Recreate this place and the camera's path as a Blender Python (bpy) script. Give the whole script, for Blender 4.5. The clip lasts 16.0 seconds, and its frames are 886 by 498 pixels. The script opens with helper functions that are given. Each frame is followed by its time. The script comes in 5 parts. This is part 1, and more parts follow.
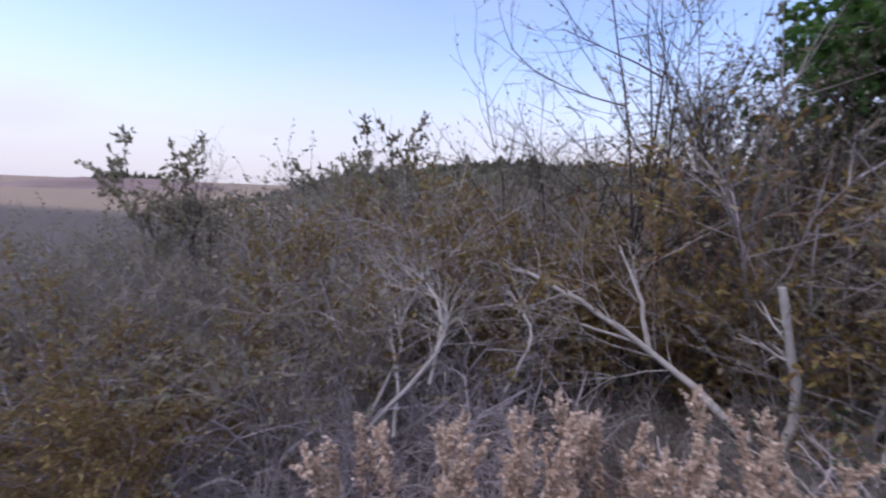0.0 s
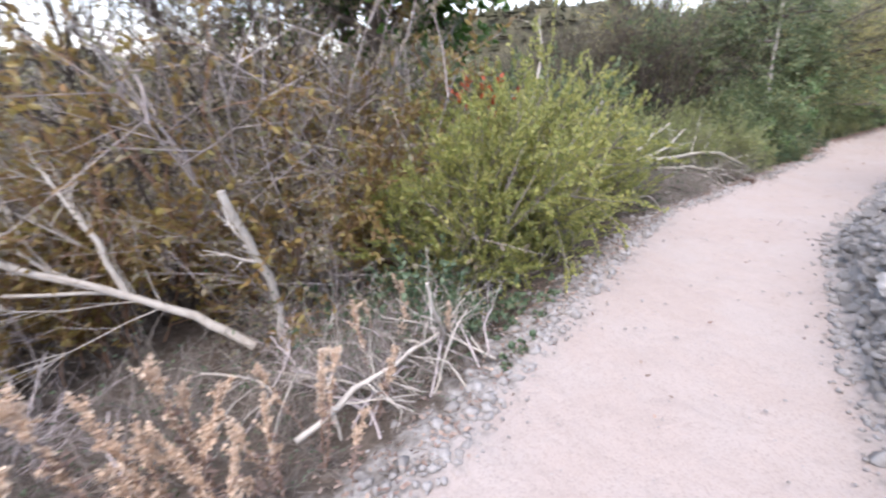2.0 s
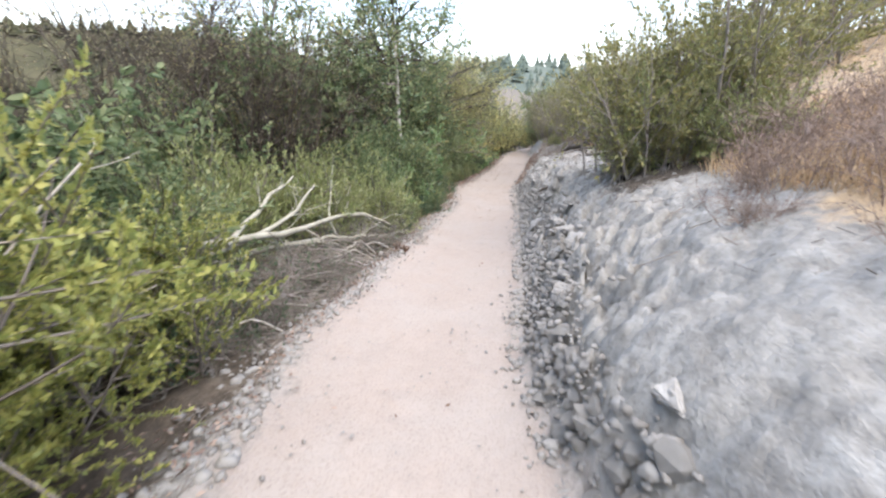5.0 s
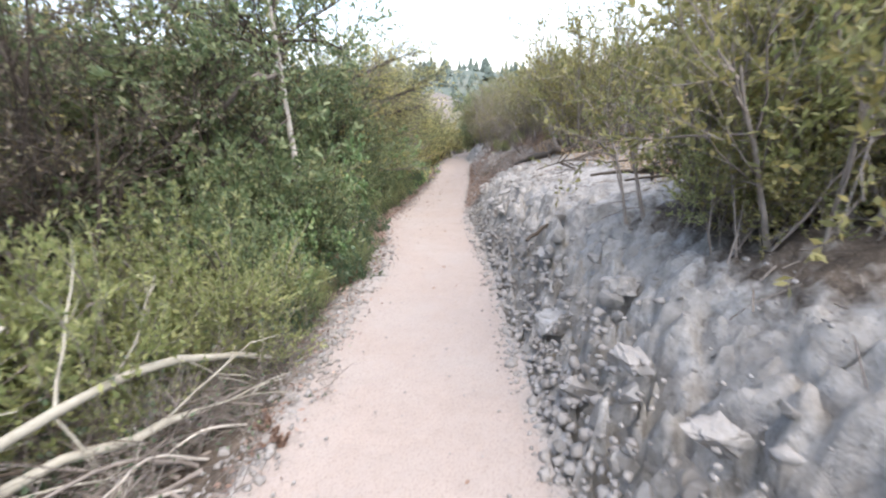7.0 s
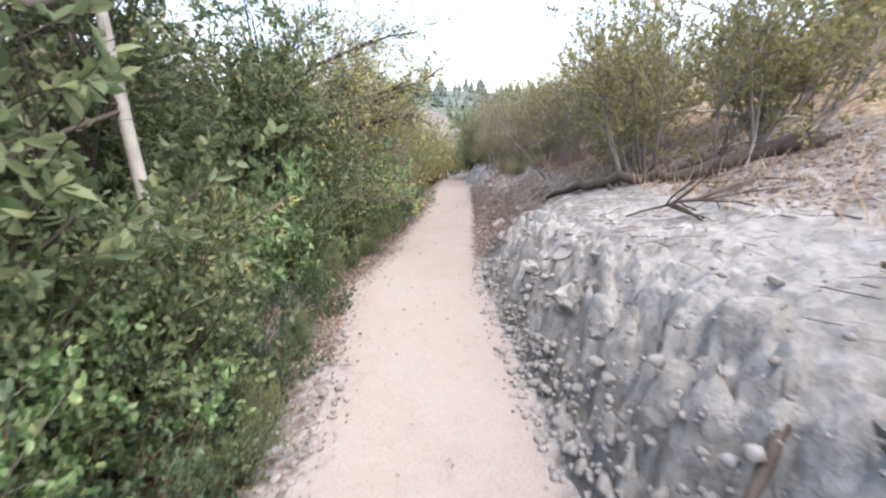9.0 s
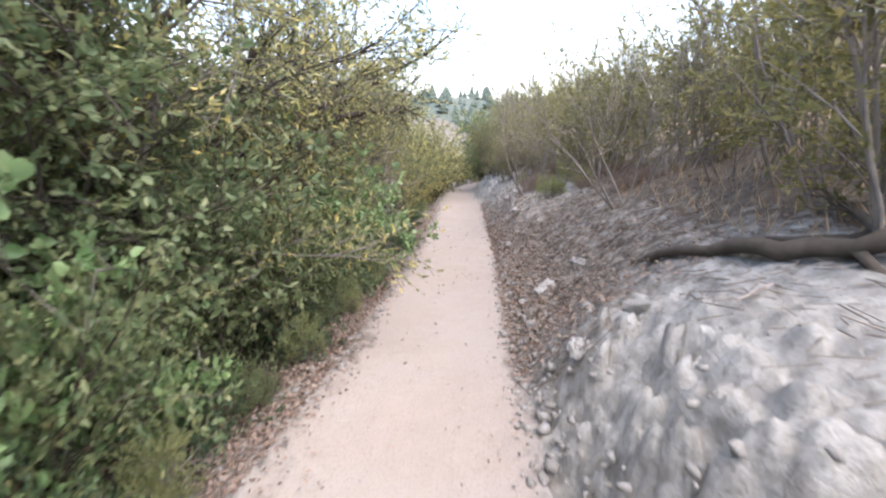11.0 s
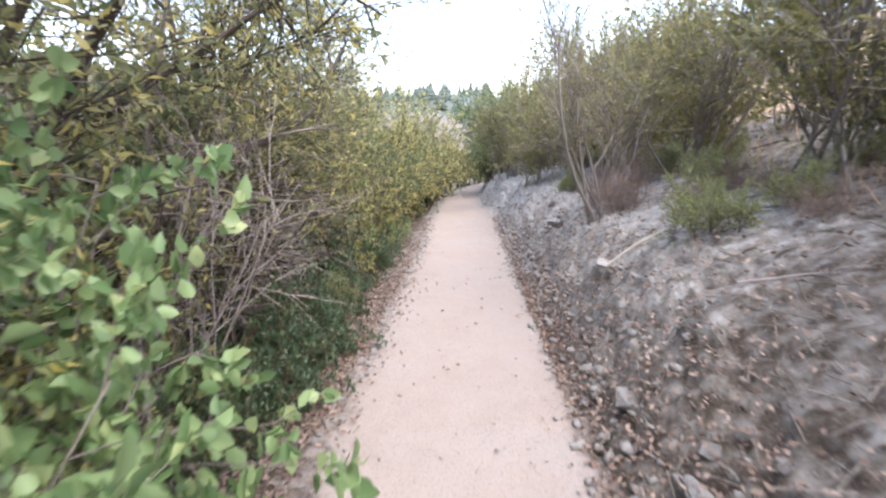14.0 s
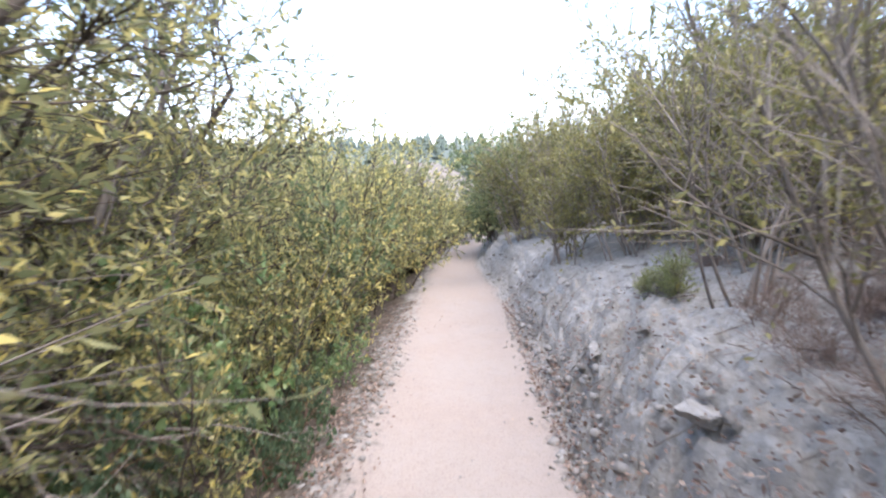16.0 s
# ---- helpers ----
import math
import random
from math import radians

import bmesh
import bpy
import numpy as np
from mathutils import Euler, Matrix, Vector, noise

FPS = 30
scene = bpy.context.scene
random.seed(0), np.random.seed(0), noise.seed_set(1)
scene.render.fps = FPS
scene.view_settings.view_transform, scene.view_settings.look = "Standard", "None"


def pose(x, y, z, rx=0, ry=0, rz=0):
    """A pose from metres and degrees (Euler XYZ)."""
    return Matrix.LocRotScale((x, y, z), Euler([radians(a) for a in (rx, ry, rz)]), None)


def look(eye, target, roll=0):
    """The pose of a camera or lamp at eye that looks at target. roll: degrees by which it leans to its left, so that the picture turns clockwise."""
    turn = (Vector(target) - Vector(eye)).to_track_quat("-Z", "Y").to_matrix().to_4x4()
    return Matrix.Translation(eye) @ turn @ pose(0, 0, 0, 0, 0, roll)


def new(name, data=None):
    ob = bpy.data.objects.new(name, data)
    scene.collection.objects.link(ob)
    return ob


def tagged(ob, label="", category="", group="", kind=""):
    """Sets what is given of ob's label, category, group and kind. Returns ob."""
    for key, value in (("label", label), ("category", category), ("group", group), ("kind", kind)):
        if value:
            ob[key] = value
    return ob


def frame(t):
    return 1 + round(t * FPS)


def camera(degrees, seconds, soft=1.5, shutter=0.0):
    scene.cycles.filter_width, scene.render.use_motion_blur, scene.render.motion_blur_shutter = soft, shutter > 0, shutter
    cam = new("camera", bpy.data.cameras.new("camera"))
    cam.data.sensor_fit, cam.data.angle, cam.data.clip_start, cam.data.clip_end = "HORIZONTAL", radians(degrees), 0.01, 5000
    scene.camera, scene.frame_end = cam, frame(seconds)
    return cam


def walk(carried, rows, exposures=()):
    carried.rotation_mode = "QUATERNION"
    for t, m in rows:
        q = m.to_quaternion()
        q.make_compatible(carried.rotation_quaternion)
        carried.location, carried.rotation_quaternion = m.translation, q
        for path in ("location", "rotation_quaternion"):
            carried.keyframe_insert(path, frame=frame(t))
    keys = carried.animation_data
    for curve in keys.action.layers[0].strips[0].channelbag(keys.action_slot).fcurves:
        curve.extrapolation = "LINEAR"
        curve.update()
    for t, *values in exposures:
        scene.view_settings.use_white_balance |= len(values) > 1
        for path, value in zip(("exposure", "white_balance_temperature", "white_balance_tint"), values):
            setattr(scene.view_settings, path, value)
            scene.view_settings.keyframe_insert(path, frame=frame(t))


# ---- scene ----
cam = camera(93.6, 16.0, soft=2.2, shutter=0.3)
PATH = [
    (0.0, pose(1.582, 0.000, 1.524, 82.09, -2.24, 102.93)),
    (0.5, pose(1.497, 0.301, 1.559, 78.73, -0.98, 93.81)),
    (1.0, pose(1.409, 0.612, 1.580, 75.28, 0.94, 81.69)),
    (1.5, pose(1.342, 0.923, 1.574, 71.63, 1.39, 67.36)),
    (2.0, pose(1.272, 1.274, 1.530, 68.66, 1.96, 53.80)),
    (2.5, pose(1.178, 1.663, 1.475, 66.54, 3.10, 41.15)),
    (3.0, pose(1.081, 2.081, 1.422, 66.45, 1.89, 30.57)),
    (3.5, pose(0.929, 2.551, 1.432, 69.42, 0.90, 27.88)),
    (4.0, pose(0.717, 3.048, 1.424, 71.28, -0.22, 21.44)),
    (4.2, pose(0.639, 3.249, 1.426, 71.23, -0.75, 18.42)),
    (6.3, pose(0.043, 5.936, 1.493, 77.79, -0.50, 8.01)),
    (6.5, pose(0.001, 6.235, 1.504, 77.89, 0.84, 7.21)),
    (7.0, pose(-0.090, 6.988, 1.515, 74.28, 1.08, 2.80)),
    (7.5, pose(-0.132, 7.721, 1.514, 73.16, -1.77, 1.63)),
    (8.0, pose(-0.173, 8.435, 1.483, 75.10, -3.07, 1.97)),
    (8.2, pose(-0.193, 8.722, 1.469, 76.76, -2.30, 1.42)),
    (10.3, pose(-0.441, 11.764, 1.454, 76.74, 2.35, 3.38)),
    (10.5, pose(-0.442, 12.064, 1.466, 76.52, 1.40, 3.23)),
    (11.0, pose(-0.433, 12.824, 1.508, 77.73, -0.24, 2.72)),
    (11.5, pose(-0.421, 13.565, 1.551, 79.93, -0.69, 1.78)),
    (12.0, pose(-0.429, 14.312, 1.571, 81.78, -0.31, 1.26)),
    (12.5, pose(-0.447, 15.041, 1.521, 81.49, 0.33, -0.33)),
    (13.0, pose(-0.474, 15.770, 1.443, 77.96, 0.67, 2.82)),
    (13.5, pose(-0.499, 16.527, 1.392, 76.29, 2.42, 1.29)),
    (14.0, pose(-0.512, 17.284, 1.397, 77.51, 0.66, 2.69)),
    (14.5, pose(-0.522, 18.070, 1.446, 78.52, -0.59, 3.91)),
    (15.0, pose(-0.529, 18.812, 1.503, 80.06, 0.24, 1.72)),
    (15.5, pose(-0.535, 19.565, 1.556, 82.24, -1.20, 2.53)),
    (16.0, pose(-0.541, 20.308, 1.589, 83.78, -0.18, 2.15)),
]
walk(cam, PATH, exposures=[(0.0, 0.85, 6150, 26), (0.6, 1.0, 6350, 26), (1.5, 1.95, 6900, 20), (2.5, 2.35, 7000, 12),
                           (4.0, 2.3, 7250, 8), (7.0, 2.4, 7350, 11), (12.5, 2.6, 7300, 13), (16.0, 2.75, 7050, 14)])

# ---- world and sun ----
SUN_EL, SUN_AZ = radians(62), radians(-142)        # high, veiled, behind the walker
world = bpy.data.worlds.new("sky")
scene.world = world
world.use_nodes = True
wn = world.node_tree.nodes
sky = wn.new("ShaderNodeTexSky")
sky.sky_type, sky.sun_disc = "NISHITA", False
sky.sun_elevation, sky.sun_rotation = SUN_EL, -SUN_AZ
sky.air_density, sky.dust_density, sky.ozone_density = 1.0, 0.5, 1.6
wn["Background"].inputs["Strength"].default_value = 0.15
wl = world.node_tree.links
# a thin veil of high cloud, thickening to white haze at the horizon all round
way_up = wn.new("ShaderNodeTexCoord").outputs["Generated"]
split_up = wn.new("ShaderNodeSeparateXYZ")
wl.new(way_up, split_up.inputs[0])
haze = wn.new("ShaderNodeMapRange")
haze.interpolation_type = "SMOOTHSTEP"
for sock, v in zip(("From Min", "From Max", "To Min", "To Max"), (0.0, 0.34, 0.96, 0.0)):
    haze.inputs[sock].default_value = v
wl.new(split_up.outputs["Z"], haze.inputs["Value"])
stretch = wn.new("ShaderNodeMapping")
stretch.inputs["Scale"].default_value = (1.2, 0.7, 4.0)
wl.new(way_up, stretch.inputs["Vector"])
cloud = wn.new("ShaderNodeTexNoise")
cloud.inputs["Scale"].default_value, cloud.inputs["Detail"].default_value = 1.6, 6
wl.new(stretch.outputs[0], cloud.inputs["Vector"])
thin = wn.new("ShaderNodeMapRange")
for sock, v in zip(("From Min", "From Max", "To Min", "To Max"), (0.45, 0.75, 0.0, 0.25)):
    thin.inputs[sock].default_value = v
wl.new(cloud.outputs["Fac"], thin.inputs["Value"])
both = wn.new("ShaderNodeMath")
both.operation, both.use_clamp = "ADD", True
wl.new(haze.outputs[0], both.inputs[0])
wl.new(thin.outputs[0], both.inputs[1])
veil = wn.new("ShaderNodeMix")
veil.data_type = "RGBA"
veil.inputs["B"].default_value = (2.85, 2.9, 3.0, 1)
wl.new(both.outputs[0], veil.inputs["Factor"])
wl.new(sky.outputs[0], veil.inputs["A"])
wl.new(veil.outputs["Result"], wn["Background"].inputs["Color"])
sun = new("sun", bpy.data.lights.new("sun", "SUN"))
sun.data.energy, sun.data.angle, sun.data.color = 1.4, radians(75), (1.0, 0.94, 0.87)
toward = Vector((-math.sin(SUN_AZ) * math.cos(SUN_EL), math.cos(SUN_AZ) * math.cos(SUN_EL), math.sin(SUN_EL)))
sun.matrix_world = look(toward * 50, (0, 0, 0))


# ---- materials ----
def material(name, rough=0.85):
    m = bpy.data.materials.new(name)
    m.use_nodes = True
    b = m.node_tree.nodes["Principled BSDF"]
    b.inputs["Roughness"].default_value = rough
    b.inputs["Specular IOR Level"].default_value = 0.25
    return m, m.node_tree.nodes, m.node_tree.links, b


def noise_tex(n, l, scale, detail=5, vec=None, rough=0.6):
    t = n.new("ShaderNodeTexNoise")
    t.inputs["Scale"].default_value, t.inputs["Detail"].default_value = scale, detail
    t.inputs["Roughness"].default_value = rough
    if vec:
        l.new(vec, t.inputs["Vector"])
    return t.outputs["Fac"]


def ramp(n, l, fac, stops):
    r = n.new("ShaderNodeValToRGB")
    while len(r.color_ramp.elements) < len(stops):
        r.color_ramp.elements.new(0.5)
    for e, (p, c) in zip(r.color_ramp.elements, stops):
        e.position, e.color = p, (*c, 1)
    l.new(fac, r.inputs["Fac"])
    return r.outputs["Color"]


def mix(n, l, fac, a, b, kind="MIX"):
    x = n.new("ShaderNodeMix")
    x.data_type, x.blend_type = "RGBA", kind
    for sock, v in ((x.inputs["Factor"], fac), (x.inputs["A"], a), (x.inputs["B"], b)):
        if isinstance(v, bpy.types.NodeSocket):
            l.new(v, sock)
        elif isinstance(v, tuple):
            sock.default_value = (*v, 1)
        else:
            sock.default_value = v
    return x.outputs["Result"]


def maths(n, l, op, a, b):
    x = n.new("ShaderNodeMath")
    x.operation = op
    for sock, v in ((x.inputs[0], a), (x.inputs[1], b)):
        if isinstance(v, bpy.types.NodeSocket):
            l.new(v, sock)
        else:
            sock.default_value = v
    return x.outputs[0]


def bump(n, l, b, height, strength, distance):
    x = n.new("ShaderNodeBump")
    x.inputs["Strength"].default_value, x.inputs["Distance"].default_value = strength, distance
    l.new(height, x.inputs["Height"])
    l.new(x.outputs["Normal"], b.inputs["Normal"])


def leaf_material(name, stops, through_light=0.35, rough=0.5):
    """Leaves: a colour for each leaf, drifting from plant to plant, and light that comes through the blade."""
    m, n, l, b = material(name, rough)
    b.inputs["Specular IOR Level"].default_value = 0.45
    geo, info = n.new("ShaderNodeNewGeometry"), n.new("ShaderNodeObjectInfo")
    where = n.new("ShaderNodeTexCoord").outputs["Object"]
    f = maths(n, l, "MULTIPLY", geo.outputs["Random Per Island"], 0.62)
    f = maths(n, l, "ADD", f, maths(n, l, "MULTIPLY", info.outputs["Random"], 0.14))
    f = maths(n, l, "ADD", f, maths(n, l, "MULTIPLY", noise_tex(n, l, 2.5, 3, where), 0.3))
    col = ramp(n, l, f, stops)
    l.new(col, b.inputs["Base Color"])
    t = n.new("ShaderNodeBsdfTranslucent")
    l.new(col, t.inputs["Color"])
    s = n.new("ShaderNodeMixShader")
    s.inputs[0].default_value = through_light
    l.new(b.outputs[0], s.inputs[1])
    l.new(t.outputs[0], s.inputs[2])
    l.new(s.outputs[0], n["Material Output"].inputs["Surface"])
    return m


def bark_material(name, dark, pale, scale=14):
    m, n, l, b = material(name, 0.9)
    where = n.new("ShaderNodeTexCoord").outputs["Object"]
    info = n.new("ShaderNodeObjectInfo")
    geo = n.new("ShaderNodeNewGeometry")
    f = maths(n, l, "ADD", maths(n, l, "MULTIPLY", noise_tex(n, l, scale, 6, where), 0.7),
              maths(n, l, "MULTIPLY", geo.outputs["Random Per Island"], 0.35))
    l.new(ramp(n, l, f, [(0.25, dark), (0.75, pale)]), b.inputs["Base Color"])
    bump(n, l, b, noise_tex(n, l, scale * 5, 4, where), 0.5, 0.004)
    return m


def ground_material():
    """Bare trail, crumbling pale bank, leafy soil darkened for hedge shade and dry grass, told apart by the sheet's own
    zones.
    """
    m, n, l, b = material("earth", 0.95)
    where = n.new("ShaderNodeTexCoord").outputs["Object"]
    zones = n.new("ShaderNodeAttribute")
    zones.attribute_name = "zone"
    sep = n.new("ShaderNodeSeparateColor")
    l.new(zones.outputs["Color"], sep.inputs[0])
    big, mid, fine = (noise_tex(n, l, s, d, where, 0.65) for s, d in ((1.3, 5), (9, 6), (70, 5)))
    speck = n.new("ShaderNodeTexVoronoi")
    speck.inputs["Scale"].default_value = 55
    l.new(where, speck.inputs["Vector"])
    trail = mix(n, l, mid, (0.315, 0.262, 0.235), (0.25, 0.21, 0.19))
    trail = mix(n, l, maths(n, l, "MULTIPLY", ramp(n, l, big, [(0.42, (0, 0, 0)), (0.62, (1, 1, 1))]), 0.5), trail, (0.295, 0.264, 0.247))
    trail = mix(n, l, maths(n, l, "MULTIPLY", ramp(n, l, fine, [(0.34, (1, 1, 1)), (0.5, (0, 0, 0))]), 0.5), trail, (0.17, 0.14, 0.12))
    trail = mix(n, l, maths(n, l, "MULTIPLY", ramp(n, l, speck.outputs["Distance"], [(0.1, (1, 1, 1)), (0.22, (0, 0, 0))]), 0.3), trail, (0.37, 0.33, 0.31))
    bank = ramp(n, l, mid, [(0.32, (0.165, 0.157, 0.15)), (0.47, (0.27, 0.264, 0.257)), (0.62, (0.37, 0.366, 0.36))])
    bank = mix(n, l, maths(n, l, "MULTIPLY", fine, 0.5), bank, (0.26, 0.24, 0.22))
    bank = mix(n, l, maths(n, l, "MULTIPLY", ramp(n, l, big, [(0.4, (0, 0, 0)), (0.6, (1, 1, 1))]), 0.45), bank, (0.2, 0.188, 0.176))
    bank = mix(n, l, maths(n, l, "MULTIPLY", ramp(n, l, noise_tex(n, l, 30, 7, where, 0.75), [(0.36, (1, 1, 1)), (0.5, (0, 0, 0))]), 0.6), bank, (0.16, 0.15, 0.14))
    # soil toned near black to carry the shade under hedges and scrub
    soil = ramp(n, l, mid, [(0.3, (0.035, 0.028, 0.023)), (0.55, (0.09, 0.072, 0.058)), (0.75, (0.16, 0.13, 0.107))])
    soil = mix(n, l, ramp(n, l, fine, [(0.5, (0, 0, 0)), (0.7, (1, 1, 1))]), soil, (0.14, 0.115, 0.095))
    grass = ramp(n, l, mid, [(0.3, (0.27, 0.19, 0.12)), (0.55, (0.45, 0.32, 0.2)), (0.8, (0.55, 0.42, 0.28))])
    grass = mix(n, l, maths(n, l, "MULTIPLY", big, 0.5), grass, (0.34, 0.25, 0.17))
    shift = maths(n, l, "MULTIPLY", maths(n, l, "SUBTRACT", mid, 0.5), 0.9)

    def zone(i):
        v = maths(n, l, "ADD", sep.outputs[i], maths(n, l, "MULTIPLY", shift, maths(n, l, "MULTIPLY", sep.outputs[i], maths(n, l, "SUBTRACT", 1.0, sep.outputs[i]))))
        return ramp(n, l, maths(n, l, "ADD", v, maths(n, l, "MULTIPLY", shift, 1.0)), [(0.3, (0, 0, 0)), (0.7, (1, 1, 1))])
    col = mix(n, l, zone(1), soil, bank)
    col = mix(n, l, zone(2), col, grass)
    col = mix(n, l, zone(0), col, trail)
    l.new(col, b.inputs["Base Color"])
    clod = n.new("ShaderNodeTexVoronoi")
    clod.inputs["Scale"].default_value = 15
    l.new(where, clod.inputs["Vector"])
    lumps = maths(n, l, "MULTIPLY", clod.outputs["Distance"], maths(n, l, "MULTIPLY", sep.outputs[1], -0.45))
    h = maths(n, l, "ADD", maths(n, l, "ADD", maths(n, l, "MULTIPLY", fine, 0.35), mid), lumps)
    calm = maths(n, l, "SUBTRACT", 1.0, maths(n, l, "MULTIPLY", sep.outputs[0], 0.55))
    bump(n, l, b, maths(n, l, "MULTIPLY", h, calm), 0.75, 0.035)
    return m


def stone_material():
    m, n, l, b = material("stone", 0.92)
    where = n.new("ShaderNodeTexCoord").outputs["Object"]
    info = n.new("ShaderNodeObjectInfo")
    geo = n.new("ShaderNodeNewGeometry")
    f = maths(n, l, "ADD", maths(n, l, "MULTIPLY", info.outputs["Random"], 0.5), maths(n, l, "MULTIPLY", geo.outputs["Random Per Island"], 0.5))
    col = ramp(n, l, f, [(0.0, (0.19, 0.18, 0.172)), (0.5, (0.27, 0.26, 0.252)), (0.85, (0.35, 0.342, 0.334)), (1.0, (0.34, 0.3, 0.27))])
    col = mix(n, l, ramp(n, l, noise_tex(n, l, 22, 6, where), [(0.38, (0.45, 0.45, 0.45)), (0.62, (0, 0, 0))]), col, (0.18, 0.162, 0.148))
    l.new(col, b.inputs["Base Color"])
    bump(n, l, b, noise_tex(n, l, 45, 6, where), 0.8, 0.012)
    return m


def far_material(name, stops, scale):
    m, n, l, b = material(name, 0.95)
    where = n.new("ShaderNodeTexCoord").outputs["Object"]
    f = noise_tex(n, l, scale, 8, where, 0.7)
    l.new(ramp(n, l, f, stops), b.inputs["Base Color"])
    return m


EARTH, STONE = ground_material(), stone_material()
LEAF_THICKET = leaf_material("thicket_leaf", [(0.0, (0.12, 0.098, 0.078)), (0.35, (0.21, 0.172, 0.12)), (0.6, (0.21, 0.205, 0.11)), (0.85, (0.33, 0.27, 0.175)), (1.0, (0.4, 0.3, 0.2))], 0.5)
LEAF_RUST = leaf_material("rust_leaf", [(0.0, (0.120, 0.072, 0.036)), (0.45, (0.228, 0.150, 0.060)), (0.75, (0.276, 0.228, 0.072)), (1.0, (0.360, 0.180, 0.072))], 0.45)
LEAF_BRIGHT = leaf_material("brush_leaf", [(0.0, (0.1, 0.125, 0.04)), (0.35, (0.23, 0.26, 0.08)), (0.65, (0.41, 0.41, 0.13)), (1.0, (0.56, 0.5, 0.2))], 0.45)
LEAF_SAGE = leaf_material("sage_leaf", [(0.0, (0.11, 0.15, 0.062)), (0.45, (0.27, 0.305, 0.125)), (1.0, (0.5, 0.5, 0.24))], 0.5)
LEAF_GREEN = leaf_material("shrub_leaf", [(0.0, (0.055, 0.09, 0.045)), (0.45, (0.15, 0.2, 0.095)), (0.75, (0.25, 0.285, 0.145)), (1.0, (0.42, 0.39, 0.19))], 0.5)
LEAF_BRAMBLE = leaf_material("bramble_leaf", [(0.0, (0.032, 0.06, 0.035)), (0.5, (0.08, 0.13, 0.072)), (0.85, (0.17, 0.23, 0.135)), (1.0, (0.36, 0.39, 0.2))], 0.45, 0.4)
LEAF_OLIVE = leaf_material("olive_leaf", [(0.0, (0.08, 0.09, 0.04)), (0.45, (0.195, 0.195, 0.082)), (0.8, (0.32, 0.285, 0.115)), (1.0, (0.47, 0.37, 0.15))], 0.5)
LEAF_OAK = leaf_material("oak_leaf", [(0.0, (0.02, 0.06, 0.012)), (0.5, (0.05, 0.12, 0.02)), (1.0, (0.1, 0.19, 0.04))], 0.45)
LEAF_YELLOW = leaf_material("willow_leaf", [(0.0, (0.07, 0.09, 0.045)), (0.38, (0.19, 0.21, 0.1)), (0.62, (0.37, 0.35, 0.165)), (0.85, (0.66, 0.55, 0.19))], 0.5)
LEAF_RED = leaf_material("scarlet_leaf", [(0.0, (0.25, 0.03, 0.015)), (0.6, (0.45, 0.07, 0.03)), (1.0, (0.55, 0.16, 0.05))], 0.45)
LEAF_RED_DRY = leaf_material("dead_weed", [(0.0, (0.14, 0.09, 0.07)), (0.6, (0.22, 0.145, 0.112)), (1.0, (0.32, 0.235, 0.19))], 0.2)
LEAF_BROAD = leaf_material("broad_leaf", [(0.0, (0.07, 0.13, 0.055)), (0.4, (0.16, 0.26, 0.11)), (0.75, (0.31, 0.42, 0.2)), (1.0, (0.5, 0.54, 0.26))], 0.45, 0.4)
SEED = leaf_material("seed_fluff", [(0.0, (0.44, 0.29, 0.19)), (0.5, (0.66, 0.5, 0.37)), (1.0, (0.84, 0.72, 0.58))], 0.35, 0.9)
LITTER = leaf_material("dead_leaf", [(0.0, (0.1, 0.065, 0.055)), (0.4, (0.2, 0.135, 0.11)), (0.75, (0.3, 0.225, 0.185)), (1.0, (0.45, 0.36, 0.27))], 0.1, 0.8)
STRAW = leaf_material("dry_grass", [(0.0, (0.24, 0.16, 0.09)), (0.5, (0.45, 0.31, 0.19)), (1.0, (0.58, 0.44, 0.28))], 0.25, 0.8)
BARK_GREY = bark_material("grey_bark", (0.1, 0.085, 0.075), (0.27, 0.235, 0.21))
BARK_DARK = bark_material("dark_bark", (0.03, 0.024, 0.02), (0.1, 0.08, 0.065))
BARK_PALE = bark_material("bleached_wood", (0.22, 0.195, 0.165), (0.5, 0.46, 0.41), 9)
BARK_LOG = bark_material("weathered_log", (0.15, 0.138, 0.11), (0.36, 0.34, 0.285), 11)
BARK_DRY = bark_material("dry_bush_twig", (0.115, 0.08, 0.066), (0.3, 0.228, 0.195))
BARK_TWIG = bark_material("dead_twig", (0.16, 0.13, 0.122), (0.41, 0.36, 0.34))
BARK_VIOLET = bark_material("weathered_twig", (0.22, 0.18, 0.175), (0.5, 0.445, 0.435))
BARK_RUST = bark_material("dry_stem", (0.13, 0.07, 0.045), (0.3, 0.18, 0.12))
# far ridge: distance haze is mixed into this paler grey-green base colour
WOOD_HAZED = far_material("hazed_wooded_hill", [(0.3, (0.075, 0.095, 0.085)), (0.5, (0.1, 0.12, 0.105)), (0.7, (0.14, 0.15, 0.125))], 0.09)
WOOD_NEAR = far_material("brushy_hill", [(0.3, (0.03, 0.032, 0.018)), (0.5, (0.055, 0.052, 0.03)), (0.7, (0.085, 0.075, 0.045))], 0.12)
BRUSH = far_material("hill_brush", [(0.3, (0.03, 0.033, 0.018)), (0.7, (0.08, 0.075, 0.04))], 0.4)
# ridge conifers, lightened the same way to carry the haze
CONIFER_HAZED = far_material("hazed_conifer", [(0.3, (0.06, 0.085, 0.075)), (0.7, (0.115, 0.14, 0.115))], 0.6)
HILL_TAN = far_material("grassy_hill", [(0.3, (0.12, 0.105, 0.09)), (0.7, (0.17, 0.15, 0.13))], 0.08)
